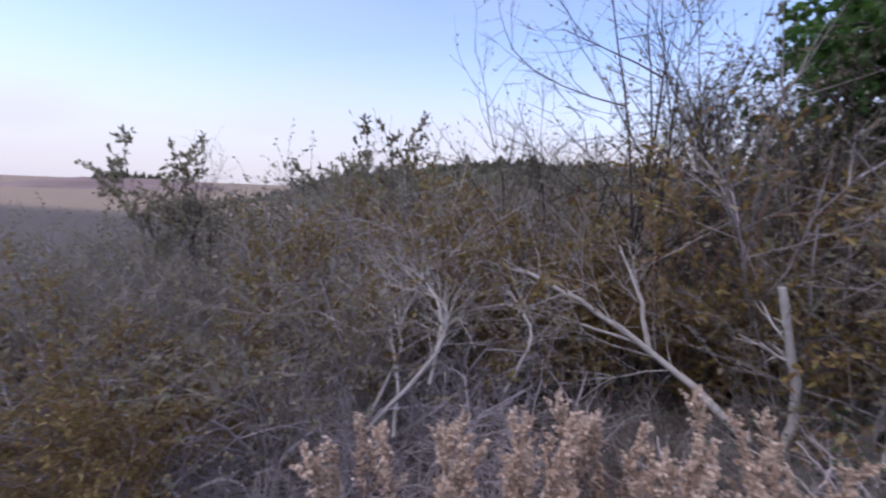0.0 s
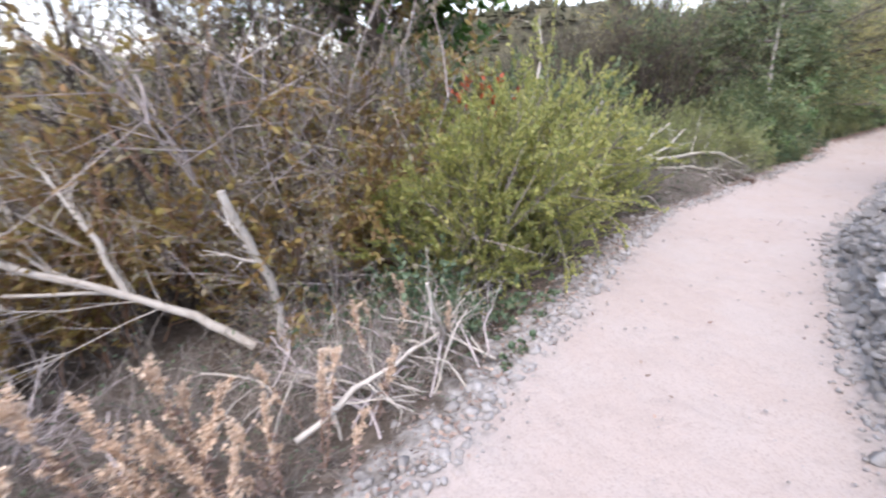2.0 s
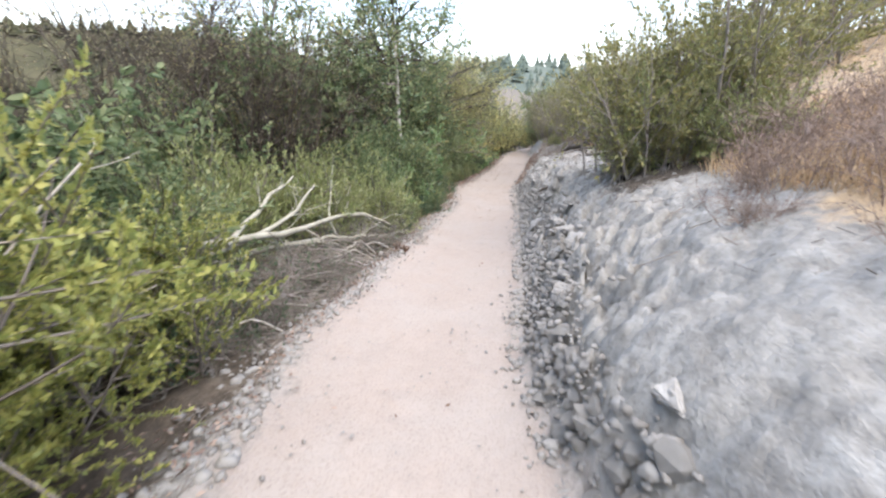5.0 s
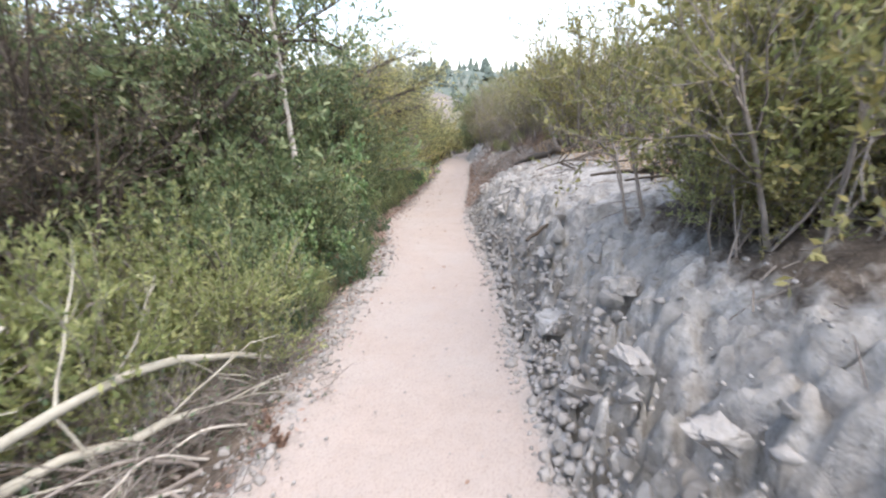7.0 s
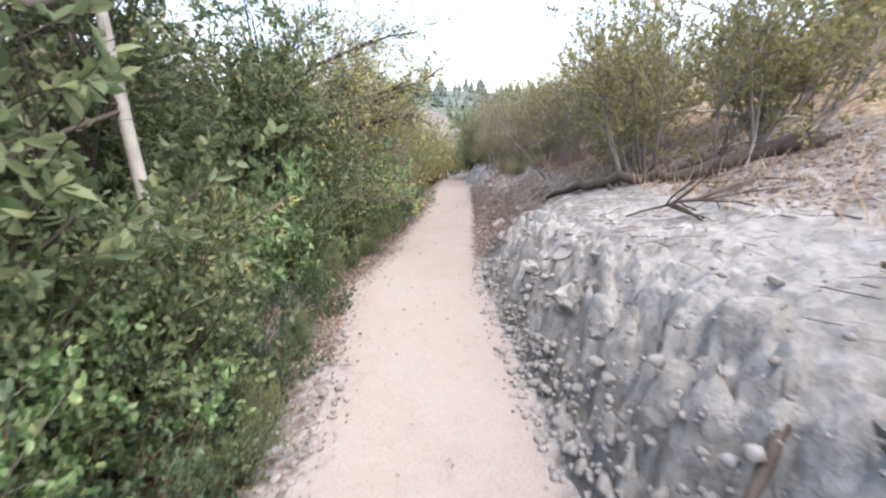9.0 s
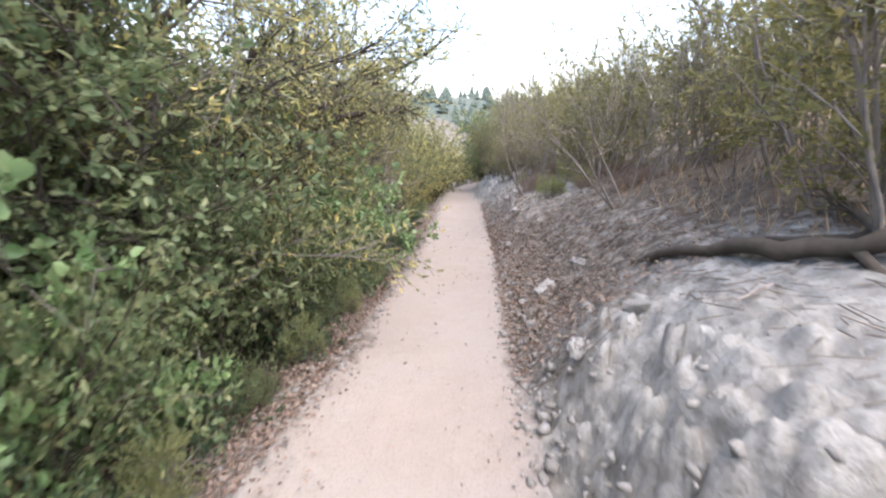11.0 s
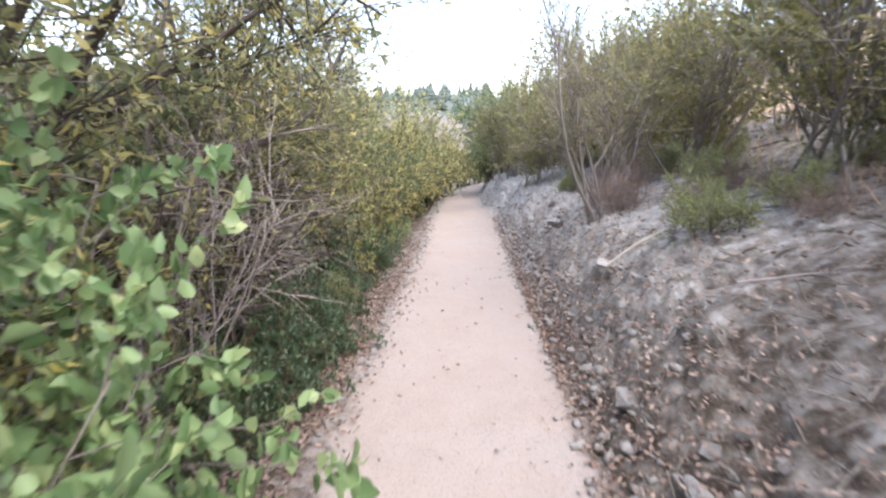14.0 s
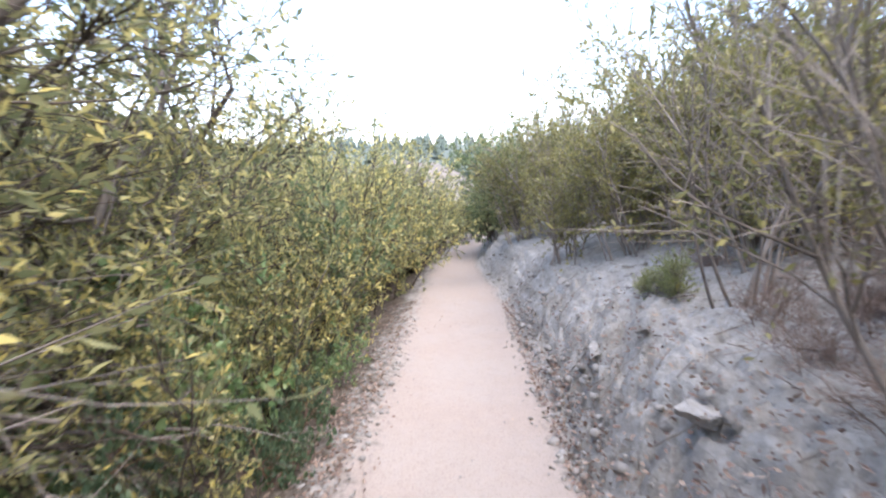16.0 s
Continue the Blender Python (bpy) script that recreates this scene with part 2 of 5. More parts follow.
HILL_BROWN = far_material("brown_hill", [(0.3, (0.15, 0.1, 0.085)), (0.7, (0.27, 0.19, 0.16))], 0.03)
FIELD = far_material("stubble_field", [(0.35, (0.36, 0.22, 0.18)), (0.65, (0.5, 0.37, 0.27))], 0.05)


# ---- mesh helpers ----
def mesh_of(name, verts, faces, mat, smooth=False):
    """A mesh from arrays: vertices (n, 3) and faces, a list of arrays of triangles or quads."""
    me = bpy.data.meshes.new(name)
    verts = np.asarray(verts, np.float32).reshape(-1, 3)
    faces = [np.asarray(f, np.int32) for f in faces if len(f)]
    loops = np.concatenate([f.ravel() for f in faces])
    sizes = np.concatenate([np.full(len(f), f.shape[1], np.int32) for f in faces])
    starts = np.concatenate(([0], np.cumsum(sizes)[:-1])).astype(np.int32)
    me.vertices.add(len(verts))
    me.vertices.foreach_set("co", verts.ravel())
    me.loops.add(len(loops))
    me.loops.foreach_set("vertex_index", loops)
    me.polygons.add(len(sizes))
    me.polygons.foreach_set("loop_start", starts)
    if smooth:
        me.polygons.foreach_set("use_smooth", np.ones(len(sizes), bool))
    me.update(calc_edges=True)
    me.materials.append(mat)
    return me


def part(name, me, parent, label=""):
    ob = new(name, me)
    ob.parent = parent
    return tagged(ob, label)


def unit(v):
    return v / np.maximum(np.linalg.norm(v, axis=-1, keepdims=True), 1e-9)


def tubes(paths, radii, k):
    """Tapered round stems along paths (n, m, 3) with radii (n, m) and k sides."""
    n, m, _ = paths.shape
    tan = unit(np.gradient(paths, axis=1))
    ref = np.where(np.abs(tan[..., 2:3]) > 0.8, np.array([1.0, 0.0, 0.0]), np.array([0.0, 0.0, 1.0]))
    a = unit(np.cross(tan, ref))
    b = np.cross(tan, a)
    w = np.arange(k) * 2 * np.pi / k
    ring = np.cos(w)[None, None, :, None] * a[:, :, None] + np.sin(w)[None, None, :, None] * b[:, :, None]
    v = paths[:, :, None] + ring * radii[:, :, None, None]
    i = np.arange(n)[:, None, None] * m * k + np.arange(m - 1)[None, :, None] * k
    j, j2 = np.arange(k)[None, None], ((np.arange(k) + 1) % k)[None, None]
    f = np.stack([i + j, i + j2, i + k + j2, i + k + j], -1).reshape(-1, 4)
    return v.reshape(-1, 3), f


def grow(rng, start, way, length, m, wander, lift):
    pts, p, d = [start], start, unit(way)
    for _ in range(m - 1):
        d = unit(d + rng.normal(0, wander, d.shape) + np.array([0, 0, lift]))
        p = p + d * (length / (m - 1))[:, None]
        pts.append(p)
    return np.stack(pts, 1)


def sprout(rng, paths, per, t0, t1, spread):
    """Starting points and ways for shoots along paths."""
    n, m, _ = paths.shape
    t = rng.uniform(t0, t1, (n, per)) * (m - 1)
    i = np.minimum(t.astype(int), m - 2)
    f = (t - i)[..., None]
    rows = np.arange(n)[:, None]
    p0, p1 = paths[rows, i], paths[rows, i + 1]
    way = unit(p1 - p0) + rng.normal(0, spread, (n, per, 3))
    return (p0 + (p1 - p0) * f).reshape(-1, 3), unit(way).reshape(-1, 3)


def blades(rng, pos, way, length, width, fold=0.25):
    """Leaves folded along the midrib: narrow blades of one quad, broad ones rounded, of two."""
    n = len(pos)
    side = unit(np.cross(way, unit(rng.normal(0, 1, (n, 3)))))
    up = np.cross(side, way)
    ln = (length * rng.uniform(0.6, 1.3, n))[:, None]
    wd = (width * rng.uniform(0.7, 1.25, n))[:, None]
    if width >= 0.025:
        low, high = pos + way * ln * 0.28 + up * wd * fold, pos + way * ln * 0.68 + up * wd * fold
        v = np.stack([pos, low + side * wd * 0.46, high + side * wd * 0.38, pos + way * ln, high - side * wd * 0.38, low - side * wd * 0.46], 1)
        i = np.arange(n)[:, None] * 6
        return v.reshape(-1, 3), np.concatenate([i + np.array([0, 1, 2, 3]), i + np.array([0, 3, 4, 5])])
    mid = pos + way * ln * 0.45 + up * wd * fold
    v = np.stack([pos, mid + side * wd * 0.5, pos + way * ln, mid - side * wd * 0.5], 1)
    return v.reshape(-1, 3), np.arange(n * 4).reshape(n, 4)


class Bag:
    """Gathers vertices and faces of one mesh."""
    def __init__(self):
        self.v, self.f, self.n = [], [], 0

    def add(self, v, f):
        self.v.append(np.asarray(v).reshape(-1, 3))
        self.f.append(np.asarray(f) + self.n)
        self.n += len(self.v[-1])

    def mesh(self, name, mat, smooth=False):
        return mesh_of(name, np.concatenate(self.v), self.f, mat, smooth)


def plant(seed, levels, leaf, base=0.1, split=False):
    """Wood and leaves of one plant rooted at the origin. levels: dicts n, length, m, wander, lift, spread, r, k, t0; leaf: dict."""
    rng = np.random.default_rng(seed)
    wood, green, mains = Bag(), Bag(), []
    paths = None
    for i, L in enumerate(levels):
        if i == 0:
            n = L["n"]
            start = np.stack([rng.normal(0, base, n), rng.normal(0, base, n), np.full(n, -0.08)], 1)
            az = rng.uniform(0, 2 * np.pi, n) if n > 3 else np.arange(n) * 2.1 + rng.uniform(0, 1, n)
            lean = L["spread"] * np.sqrt(rng.uniform(0.02, 1, n))
            way = np.stack([np.cos(az) * lean, np.sin(az) * lean, np.ones(n)], 1) + np.array(L.get("tilt", (0, 0, 0)))
        else:
            start, way = sprout(rng, paths, L["n"], L.get("t0", 0.3), 1.0, L["spread"])
        ln = L["length"] * rng.uniform(0.6, 1.2, len(start))
        paths = grow(rng, start, unit(way), ln, L["m"], L["wander"], L["lift"])
        taper = np.linspace(1, 0.35, L["m"])[None] * rng.uniform(0.7, 1.25, (len(start), 1)) * L["r"]
        if i == 0 and split:
            for q in range(len(paths)):
                mains.append(Bag())
                mains[-1].add(*tubes(paths[q:q + 1], taper[q:q + 1], L["k"]))
        else:
            wood.add(*tubes(paths, taper, L["k"]))
    start, way = sprout(rng, paths, leaf["n"], leaf.get("t0", 0.1), 1.0, leaf["spread"])
    way = unit(way + np.array([0, 0, leaf.get("lift", 0.0)]))
    keep = rng.uniform(0, 1, len(start)) < leaf.get("keep", 1.0)
    green.add(*blades(rng, start[keep], way[keep], leaf["length"], leaf["width"]))
    return wood, green, mains


def lev(n, length, spread, r, m=4, k=3, wander=0.15, lift=0.03, **more):
    return dict(n=n, length=length, spread=spread, r=r, m=m, k=k, wander=wander, lift=lift, **more)


# ---- lie of the land ----
Y_EDGE = (-400, -6, 0, 2.2, 2.9, 4.2, 5.3, 6.5, 9, 12, 14, 16, 20, 27, 31, 37, 45, 60, 400)
X_LEFT = (2.4, 2.0, 0.7, 0.05, -0.2, -0.58, -0.9, -1.14, -1.13, -1.08, -1.5, -1.36, -1.25, -1.22, -1.15, -0.5, 2.2, 9, 60)
X_RIGHT = (3.9, 3.5, 2.2, 1.8, 1.62, 1.08, 0.76, 0.44, 0.32, 0.17, 0.0, 0.0, 0.15, 0.22, -0.1, 0.35, 3.2, 10.2, 61)


def edges(y):
    return np.interp(y, Y_EDGE, X_LEFT), np.interp(y, Y_EDGE, X_RIGHT)


BANK_E = (0, 0.06, 0.14, 0.25, 0.36, 0.48, 0.62, 0.85, 1.2, 2.0, 5, 12, 20, 40, 3000)
# the bank's rise from the path's edge, stretch by stretch along the path
BANK_Y = (2.0, 5.6, 7.2, 9.6, 11.0, 14.7, 16.2, 18.7, 20.0, 24.0)
COBBLED = (0, 0.18, 0.39, 0.54, 0.66, 0.76, 0.86, 0.99, 1.14, 1.45, 2.5, 5.6, 7.2, 8.0, 8.0)
BROKEN = (0, 0.06, 0.19, 0.38, 0.52, 0.62, 0.70, 0.87, 1.02, 1.28, 2.3, 5.6, 7.2, 8.0, 8.0)
RIDGE = (0, 0.06, 0.17, 0.4, 0.61, 0.76, 0.83, 0.9, 0.97, 1.15, 2.2, 5.6, 7.2, 8.0, 8.0)
SCREE = (0, 0.05, 0.12, 0.21, 0.28, 0.36, 0.45, 0.63, 0.9, 1.25, 2.3, 5.6, 7.2, 8.0, 8.0)
CREST = (0, 0.06, 0.19, 0.41, 0.58, 0.73, 0.81, 0.88, 0.99, 1.3, 2.3, 5.6, 7.2, 8.0, 8.0)
BANKS = (COBBLED, COBBLED, BROKEN, BROKEN, RIDGE, RIDGE, SCREE, SCREE, CREST, CREST)
FALL_E = (0, 0.25, 0.8, 2.0, 5, 10, 20, 60, 120, 3000)
FALL_Z = (0, -0.06, -0.2, -0.42, -0.8, -1.2, -2.0, -4.0, -4.5, -4.5)


def land(x, y):
    """Height of the ground, its small lumps left out."""
    lx, rx = edges(y)
    e = x - rx
    rise = 0.0
    for q in range(len(BANK_Y)):
        rise = rise + np.interp(e, BANK_E, BANKS[q]) * np.interp(y, BANK_Y, np.eye(len(BANK_Y))[q])
    return rise * np.interp(y, (-20, -4, 0, 30, 60, 90), (0.2, 0.8, 1, 1, 0.7, 0.3)) + np.interp(lx - x, FALL_E, FALL_Z)


def steps(dense, first, last, grow_by):
    out, s = [dense], first
    while out[-1] < last:
        out.append(out[-1] + s)
        s *= grow_by
    return out


def build_ground():
    right = list(np.arange(0.025, 1.6, 0.025)) + steps(1.6, 0.05, 3000, 1.13)
    left = [-v for v in (list(np.arange(0.06, 1.2, 0.06)) + steps(1.2, 0.1, 3000, 1.16))][::-1]
    inner = np.linspace(0, 1, 21)
    ys = [-v for v in steps(1.5, 0.1, 3000, 1.16)][::-1] + list(np.arange(-1.45, 2.4, 0.06)) + list(np.arange(2.4, 14.5, 0.03)) + list(np.arange(14.5, 24, 0.045)) + steps(24, 0.07, 3000, 1.1)
    ys = np.array(ys)
    lx, rx = edges(ys)
    lx = lx + np.array([0.13 * noise.noise(Vector((0, v * 1.1, 7))) + 0.06 * noise.noise(Vector((0, v * 4.3, 2))) if -3 < v < 40 else 0 for v in ys])
    rx = rx + np.array([0.06 * noise.noise(Vector((5, v * 1.3, 7))) + 0.05 * noise.noise(Vector((5, v * 4.7, 2))) if -3 < v < 40 else 0 for v in ys])
    cols = [(lx + u, u, 0.0) for u in left] + [(lx + (rx - lx) * s, 0.0, 0.0) for s in inner] + [(rx + u, 0.0, u) for u in right]
    x = np.stack([c[0] for c in cols], 1)
    e = np.array([c[2] for c in cols])
    g = np.array([-c[1] for c in cols])
    nc, nr = len(cols), len(ys)
    y = np.repeat(ys[:, None], nc, 1)
    z = land(x, y)
    flat = (e == 0) & (g == 0)
    rough = np.where(flat, 0.010, 0.0) + np.interp(e, (0, 0.05, 0.3, 0.8, 4, 8), (0.0, 0.03, 0.05, 0.035, 0.06, 0.0)) + np.interp(g, (0, 0.1, 0.5, 3, 8), (0, 0.02, 0.05, 0.06, 0.0))
    # how far the face of the bank is broken into clods, across it and along it
    broken = np.interp(e, (0, 0.06, 0.16, 0.42, 0.6, 0.95, 1.5), (0, 0.5, 1, 1, 0.55, 0.2, 0))
    along = np.interp(ys, (1, 3, 6, 7.2, 9.8, 11.5, 14.7, 16, 19, 20, 40), (0.7, 0.75, 0.8, 2.1, 2.1, 1.5, 1.3, 0.6, 0.6, 1.2, 1.2))
    wave = np.zeros_like(z)
    for r in range(nr):
        if -4 < ys[r] < 45:
            for c in range(nc):
                if rough[c] > 0 and abs(x[r, c]) < 9:
                    p = Vector((x[r, c], y[r, c], 0.3))
                    v = rough[c] * (noise.noise(p * 3.1) + 0.6 * noise.noise(p * 8.0))
                    if 0 < e[c] < 1.5:
                        v += 0.017 * noise.noise(p * 21.0) + 0.012 * noise.noise(p * 43.0)
                    if broken[c] > 0:
                        w = p + 0.07 * noise.noise_vector(p * 7.0)
                        d, at = noise.voronoi(w * 6.0)
                        d2, at2 = noise.voronoi(w * 14.0)
                        clod = 0.085 * (noise.cell(at[0] * 9.7) - 0.5) - 0.085 * max(0.0, 1 - (d[1] - d[0]) * 4.5)
                        clod += 0.03 * (noise.cell(at2[0] * 7.3) - 0.5) - 0.022 * max(0.0, 1 - (d2[1] - d2[0]) * 4.0)
                        slab = min(max((6.6 - ys[r]) / 0.8, 0.0), 1.0) * min(max((e[c] - 0.16) / 0.1, 0.0), 0.9)
                        v += broken[c] * along[r] * clod * (1 - slab)
                    wave[r, c] = v
    z = z + wave
    s = np.clip((x - lx[:, None]) / np.maximum(rx - lx, 0.1)[:, None], 0, 1)
    z -= np.where(flat[None], 0.03 * np.sin(np.pi * s), 0)
    v = np.stack([x, y, z], -1).reshape(-1, 3)
    i = (np.arange(nr - 1)[:, None] * nc + np.arange(nc - 1)[None]).ravel()
    f = np.stack([i, i + 1, i + 1 + nc, i + nc], -1)
    across = np.array([0.0] * len(left) + list(inner) + [1.0] * len(right))
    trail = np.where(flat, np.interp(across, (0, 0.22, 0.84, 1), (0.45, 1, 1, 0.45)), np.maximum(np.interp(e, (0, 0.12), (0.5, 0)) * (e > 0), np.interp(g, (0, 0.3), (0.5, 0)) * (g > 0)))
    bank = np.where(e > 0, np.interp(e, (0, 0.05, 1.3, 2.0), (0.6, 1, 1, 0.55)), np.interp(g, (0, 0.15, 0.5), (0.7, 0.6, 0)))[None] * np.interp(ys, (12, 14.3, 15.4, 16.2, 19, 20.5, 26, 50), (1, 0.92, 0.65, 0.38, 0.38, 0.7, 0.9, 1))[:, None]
    # below the big bush: brown soil, its darkness also painting the bush's shade
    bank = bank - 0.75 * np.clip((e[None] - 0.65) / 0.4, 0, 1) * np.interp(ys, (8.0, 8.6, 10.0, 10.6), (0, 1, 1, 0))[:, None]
    # dark soil painted in below the log, where overhanging plants shade the ground
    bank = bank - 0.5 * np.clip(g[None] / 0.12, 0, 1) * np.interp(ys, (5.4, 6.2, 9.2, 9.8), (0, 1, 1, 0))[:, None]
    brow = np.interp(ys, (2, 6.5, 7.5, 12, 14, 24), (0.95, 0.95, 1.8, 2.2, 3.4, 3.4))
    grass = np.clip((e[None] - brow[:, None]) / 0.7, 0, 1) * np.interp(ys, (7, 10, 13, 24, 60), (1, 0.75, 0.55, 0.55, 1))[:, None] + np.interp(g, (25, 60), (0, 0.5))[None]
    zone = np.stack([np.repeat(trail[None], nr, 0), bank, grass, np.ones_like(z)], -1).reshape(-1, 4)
    col = np.tile(np.arange(nc - 1), nr - 1)
    on_trail = flat[col] & flat[col + 1]
    made = []
    for name, pick in (("ground", ~on_trail), ("path", on_trail)):
        used, back = np.unique(f[pick].ravel(), return_inverse=True)
        me = mesh_of(name, v[used], [back.reshape(-1, 4)], EARTH, True)
        a = me.color_attributes.new("zone", "FLOAT_COLOR", "POINT")
        a.data.foreach_set("color", zone[used].astype(np.float32).ravel())
        made.append(new(name, me))
    tagged(made[0], "bare earth falling to scrub and rising to a dry grassy slope", "ground", kind="structure")
    tagged(made[1], "pale beige packed-dirt footpath with fine gravel", "path", kind="structure")
    return made


ground, path = build_ground()


# ---- hills in the distance ----
def hill(name, label, mat, cx, cy, rx, ry, height, base, seed, turn=0, rough=0.12):
    u, w = np.meshgrid(np.linspace(-1, 1, 61), np.linspace(-1, 1, 41), indexing="ij")
    d = np.sqrt(u * u + w * w)
    h = np.clip(1 - d ** 2.2, 0, 1) ** 0.8
    lump = np.array([[noise.fractal(Vector((a * 3 + seed, b * 3, 0.5)), 0.8, 2.1, 5) for b in w[0]] for a in u[:, 0]])
    z = base - 2 + (height + 2) * h * (1 + rough * lump)
    c, s = math.cos(radians(turn)), math.sin(radians(turn))
    px, py = u * rx, w * ry
    v = np.stack([cx + px * c - py * s, cy + px * s + py * c, z], -1)
    i = (np.arange(60)[:, None] * 41 + np.arange(40)[None]).ravel()
    f = np.stack([i, i + 41, i + 42, i + 1], -1)
    ob = new(name, mesh_of(name, v.reshape(-1, 3), [f], mat, True))
    tagged(ob, label, "hill", kind="structure")
    return v


def conifers(name, label, spots, seed, low, high, mat):
    """A far wood: jagged tiered crowns on short trunks, too many to count."""
    rng = np.random.default_rng(seed)
    bag = Bag()
    for x, y, z in spots:
        h = low + (high - low) * rng.uniform() ** 2
        r = h * rng.uniform(0.2, 0.55) * (1.5 if high < 5 else 1.0)
        k, tiers = 7, 4
        for q in range(tiers):
            z0, z1 = z + h * (0.08 + 0.2 * q), z + h * (0.42 + 0.2 * q)
            rr = r * (1 - 0.22 * q)
            w = np.arange(k) * 2 * np.pi / k + rng.uniform(0, 1)
            jag = rng.uniform(0.65, 1.25, k)
            ring = np.stack([x + np.cos(w) * rr * jag, y + np.sin(w) * rr * jag, z0 + rng.uniform(-0.06, 0.06, k) * h], 1)
            top = np.array([[x, y, min(z1, z + h)]])
            bag.add(np.concatenate([ring, top]), np.stack([np.arange(k), (np.arange(k) + 1) % k, np.full(k, k)], 1))
    tagged(new(name, bag.mesh(name, mat)), label, "woods", kind="stuff")


def crest_spots(v, seed, count, low_u, high_u, low_w=0.0, high_w=1.0):
    rng = np.random.default_rng(seed)
    a = rng.integers(int(60 * low_u), int(60 * high_u), count)
    b = rng.integers(int(40 * low_w), max(int(40 * high_w), 1), count)
    return v[a, b] + np.stack([rng.uniform(-3, 3, count), rng.uniform(-3, 3, count), np.full(count, -0.5)], 1)


h1 = hill("hill_1", "forested ridge with haze in its colour, beyond the end of the path", WOOD_HAZED, -20, 290, 260, 80, 36, 0, 3)
conifers("distant_woods", "dark conifers paled by painted haze on a far ridge", crest_spots(h1, 5, 800, 0.2, 0.8, 0.1, 0.6), 11, 2.5, 10, CONIFER_HAZED)
h2 = hill("hill_2", "bare tan grassy knoll behind the shrubs", HILL_TAN, -13, 118, 26, 22, 12.0, -1, 9, rough=0.05)
h3 = hill("hill_3", "dark wooded hill above the scrub", WOOD_NEAR, -170, 20, 70, 135, 16.5, -4, 17, turn=8, rough=0.16)
conifers("hill_woods", "scattered dark trees on a wooded hill", crest_spots(h3, 6, 1100, 0.35, 0.98, 0.03, 0.97), 12, 1.2, 4.0, BRUSH)
h5 = hill("hill_5", "broad brush-covered hillside behind the hedge", WOOD_NEAR, -112, 122, 105, 45, 27, -4, 31, turn=42, rough=0.1)
conifers("hillside_woods", "dark brush and trees on a hillside", crest_spots(h5, 8, 1300, 0.05, 0.95, 0.03, 0.7), 14, 1.2, 4.5, BRUSH)
h4 = hill("hill_4", "low brown hill far across the fields", HILL_BROWN, -260, -300, 130, 70, 6.5, -4.5, 23, turn=35)
conifers("hilltop_woods", "dark tree clumps on a brown hilltop", crest_spots(h4, 7, 60, 0.2, 0.75, 0.45, 0.55), 13, 4, 9, BRUSH)


# ---- plants ----
KINDS = {}


def kind(name, variants, wood_mat, leaf_mat, levels, leaf, base=0.1, seed=1, wood_name="stem", leaf_name="foliage", height=1.0, split=False, main_mat=None):
    made = []
    for i in range(variants):
        wood, green, mains = plant(seed * 100 + i, levels, leaf, base, split)
        top = float(np.percentile(np.concatenate(green.v if len(green.v[0]) > 900 else wood.v)[:, 2], 97))
        height = top if i == 0 else max(height, top)
        made.append((wood.mesh(name + "_wood", wood_mat), green.mesh(name + "_" + leaf_name, leaf_mat), [q.mesh(name + "_" + wood_name, main_mat or wood_mat, True) for q in mains]))
    KINDS[name] = (made, wood_name, leaf_name, height)


def put(rng, name, kind_name, x, y, tall, label, category="shrub", group="", z=None, turn=None, wide=1.0, lean=(0, 0)):
    """Set a plant of a kind at a place, so tall in metres."""
    made, wn_, ln_, height = KINDS[kind_name]
    wood, green, mains = made[int(rng.integers(len(made)))]
    s = tall / height
    z = float(land(x, y)) - 0.03 if z is None else z
    turn = rng.uniform(0, 360) if turn is None else turn
    root = new(name)
    root.matrix_basis = pose(x, y, z, lean[0], lean[1], turn) @ Matrix.Diagonal((s * wide, s * wide, s, 1))
    tagged(root, label, category, group)
    for q in mains:
        part(wn_, q, root)
    part("twig_spray" if mains else wn_, wood, root)
    part(ln_, green, root)
    return root


kind("thicket", 4, BARK_TWIG, LEAF_THICKET, [lev(9, 1.75, 0.55, 0.013, 6, 4, 0.1, 0.03), lev(6, 0.75, 0.5, 0.006, 4, 3, 0.16, 0.05, t0=0.2), lev(6, 0.42, 0.6, 0.0028, 2, 3, 0.2, 0.02, t0=0.15)],
     dict(n=9, length=0.05, width=0.023, spread=0.8, keep=0.8), 0.16, 2, height=2.1)
kind("bare_thicket", 2, BARK_TWIG, LEAF_THICKET, [lev(12, 1.4, 0.8, 0.012, 6, 4, 0.12, 0.0), lev(7, 0.7, 0.6, 0.0055, 4, 3, 0.18, 0.02, t0=0.15), lev(7, 0.4, 0.7, 0.0026, 2, 3, 0.2, 0.0, t0=0.1)],
     dict(n=3, length=0.035, width=0.016, spread=0.9, keep=0.5), 0.2, 3, height=1.7)
kind("rust_shrub", 2, BARK_RUST, LEAF_RUST, [lev(10, 1.4, 0.45, 0.012, 6, 4, 0.1, 0.03), lev(7, 0.6, 0.5, 0.005, 4, 3, 0.16, 0.05, t0=0.2), lev(7, 0.34, 0.6, 0.0026, 2, 3, 0.2, 0.02, t0=0.15)],
     dict(n=11, length=0.052, width=0.026, spread=0.8), 0.14, 4, height=1.9)
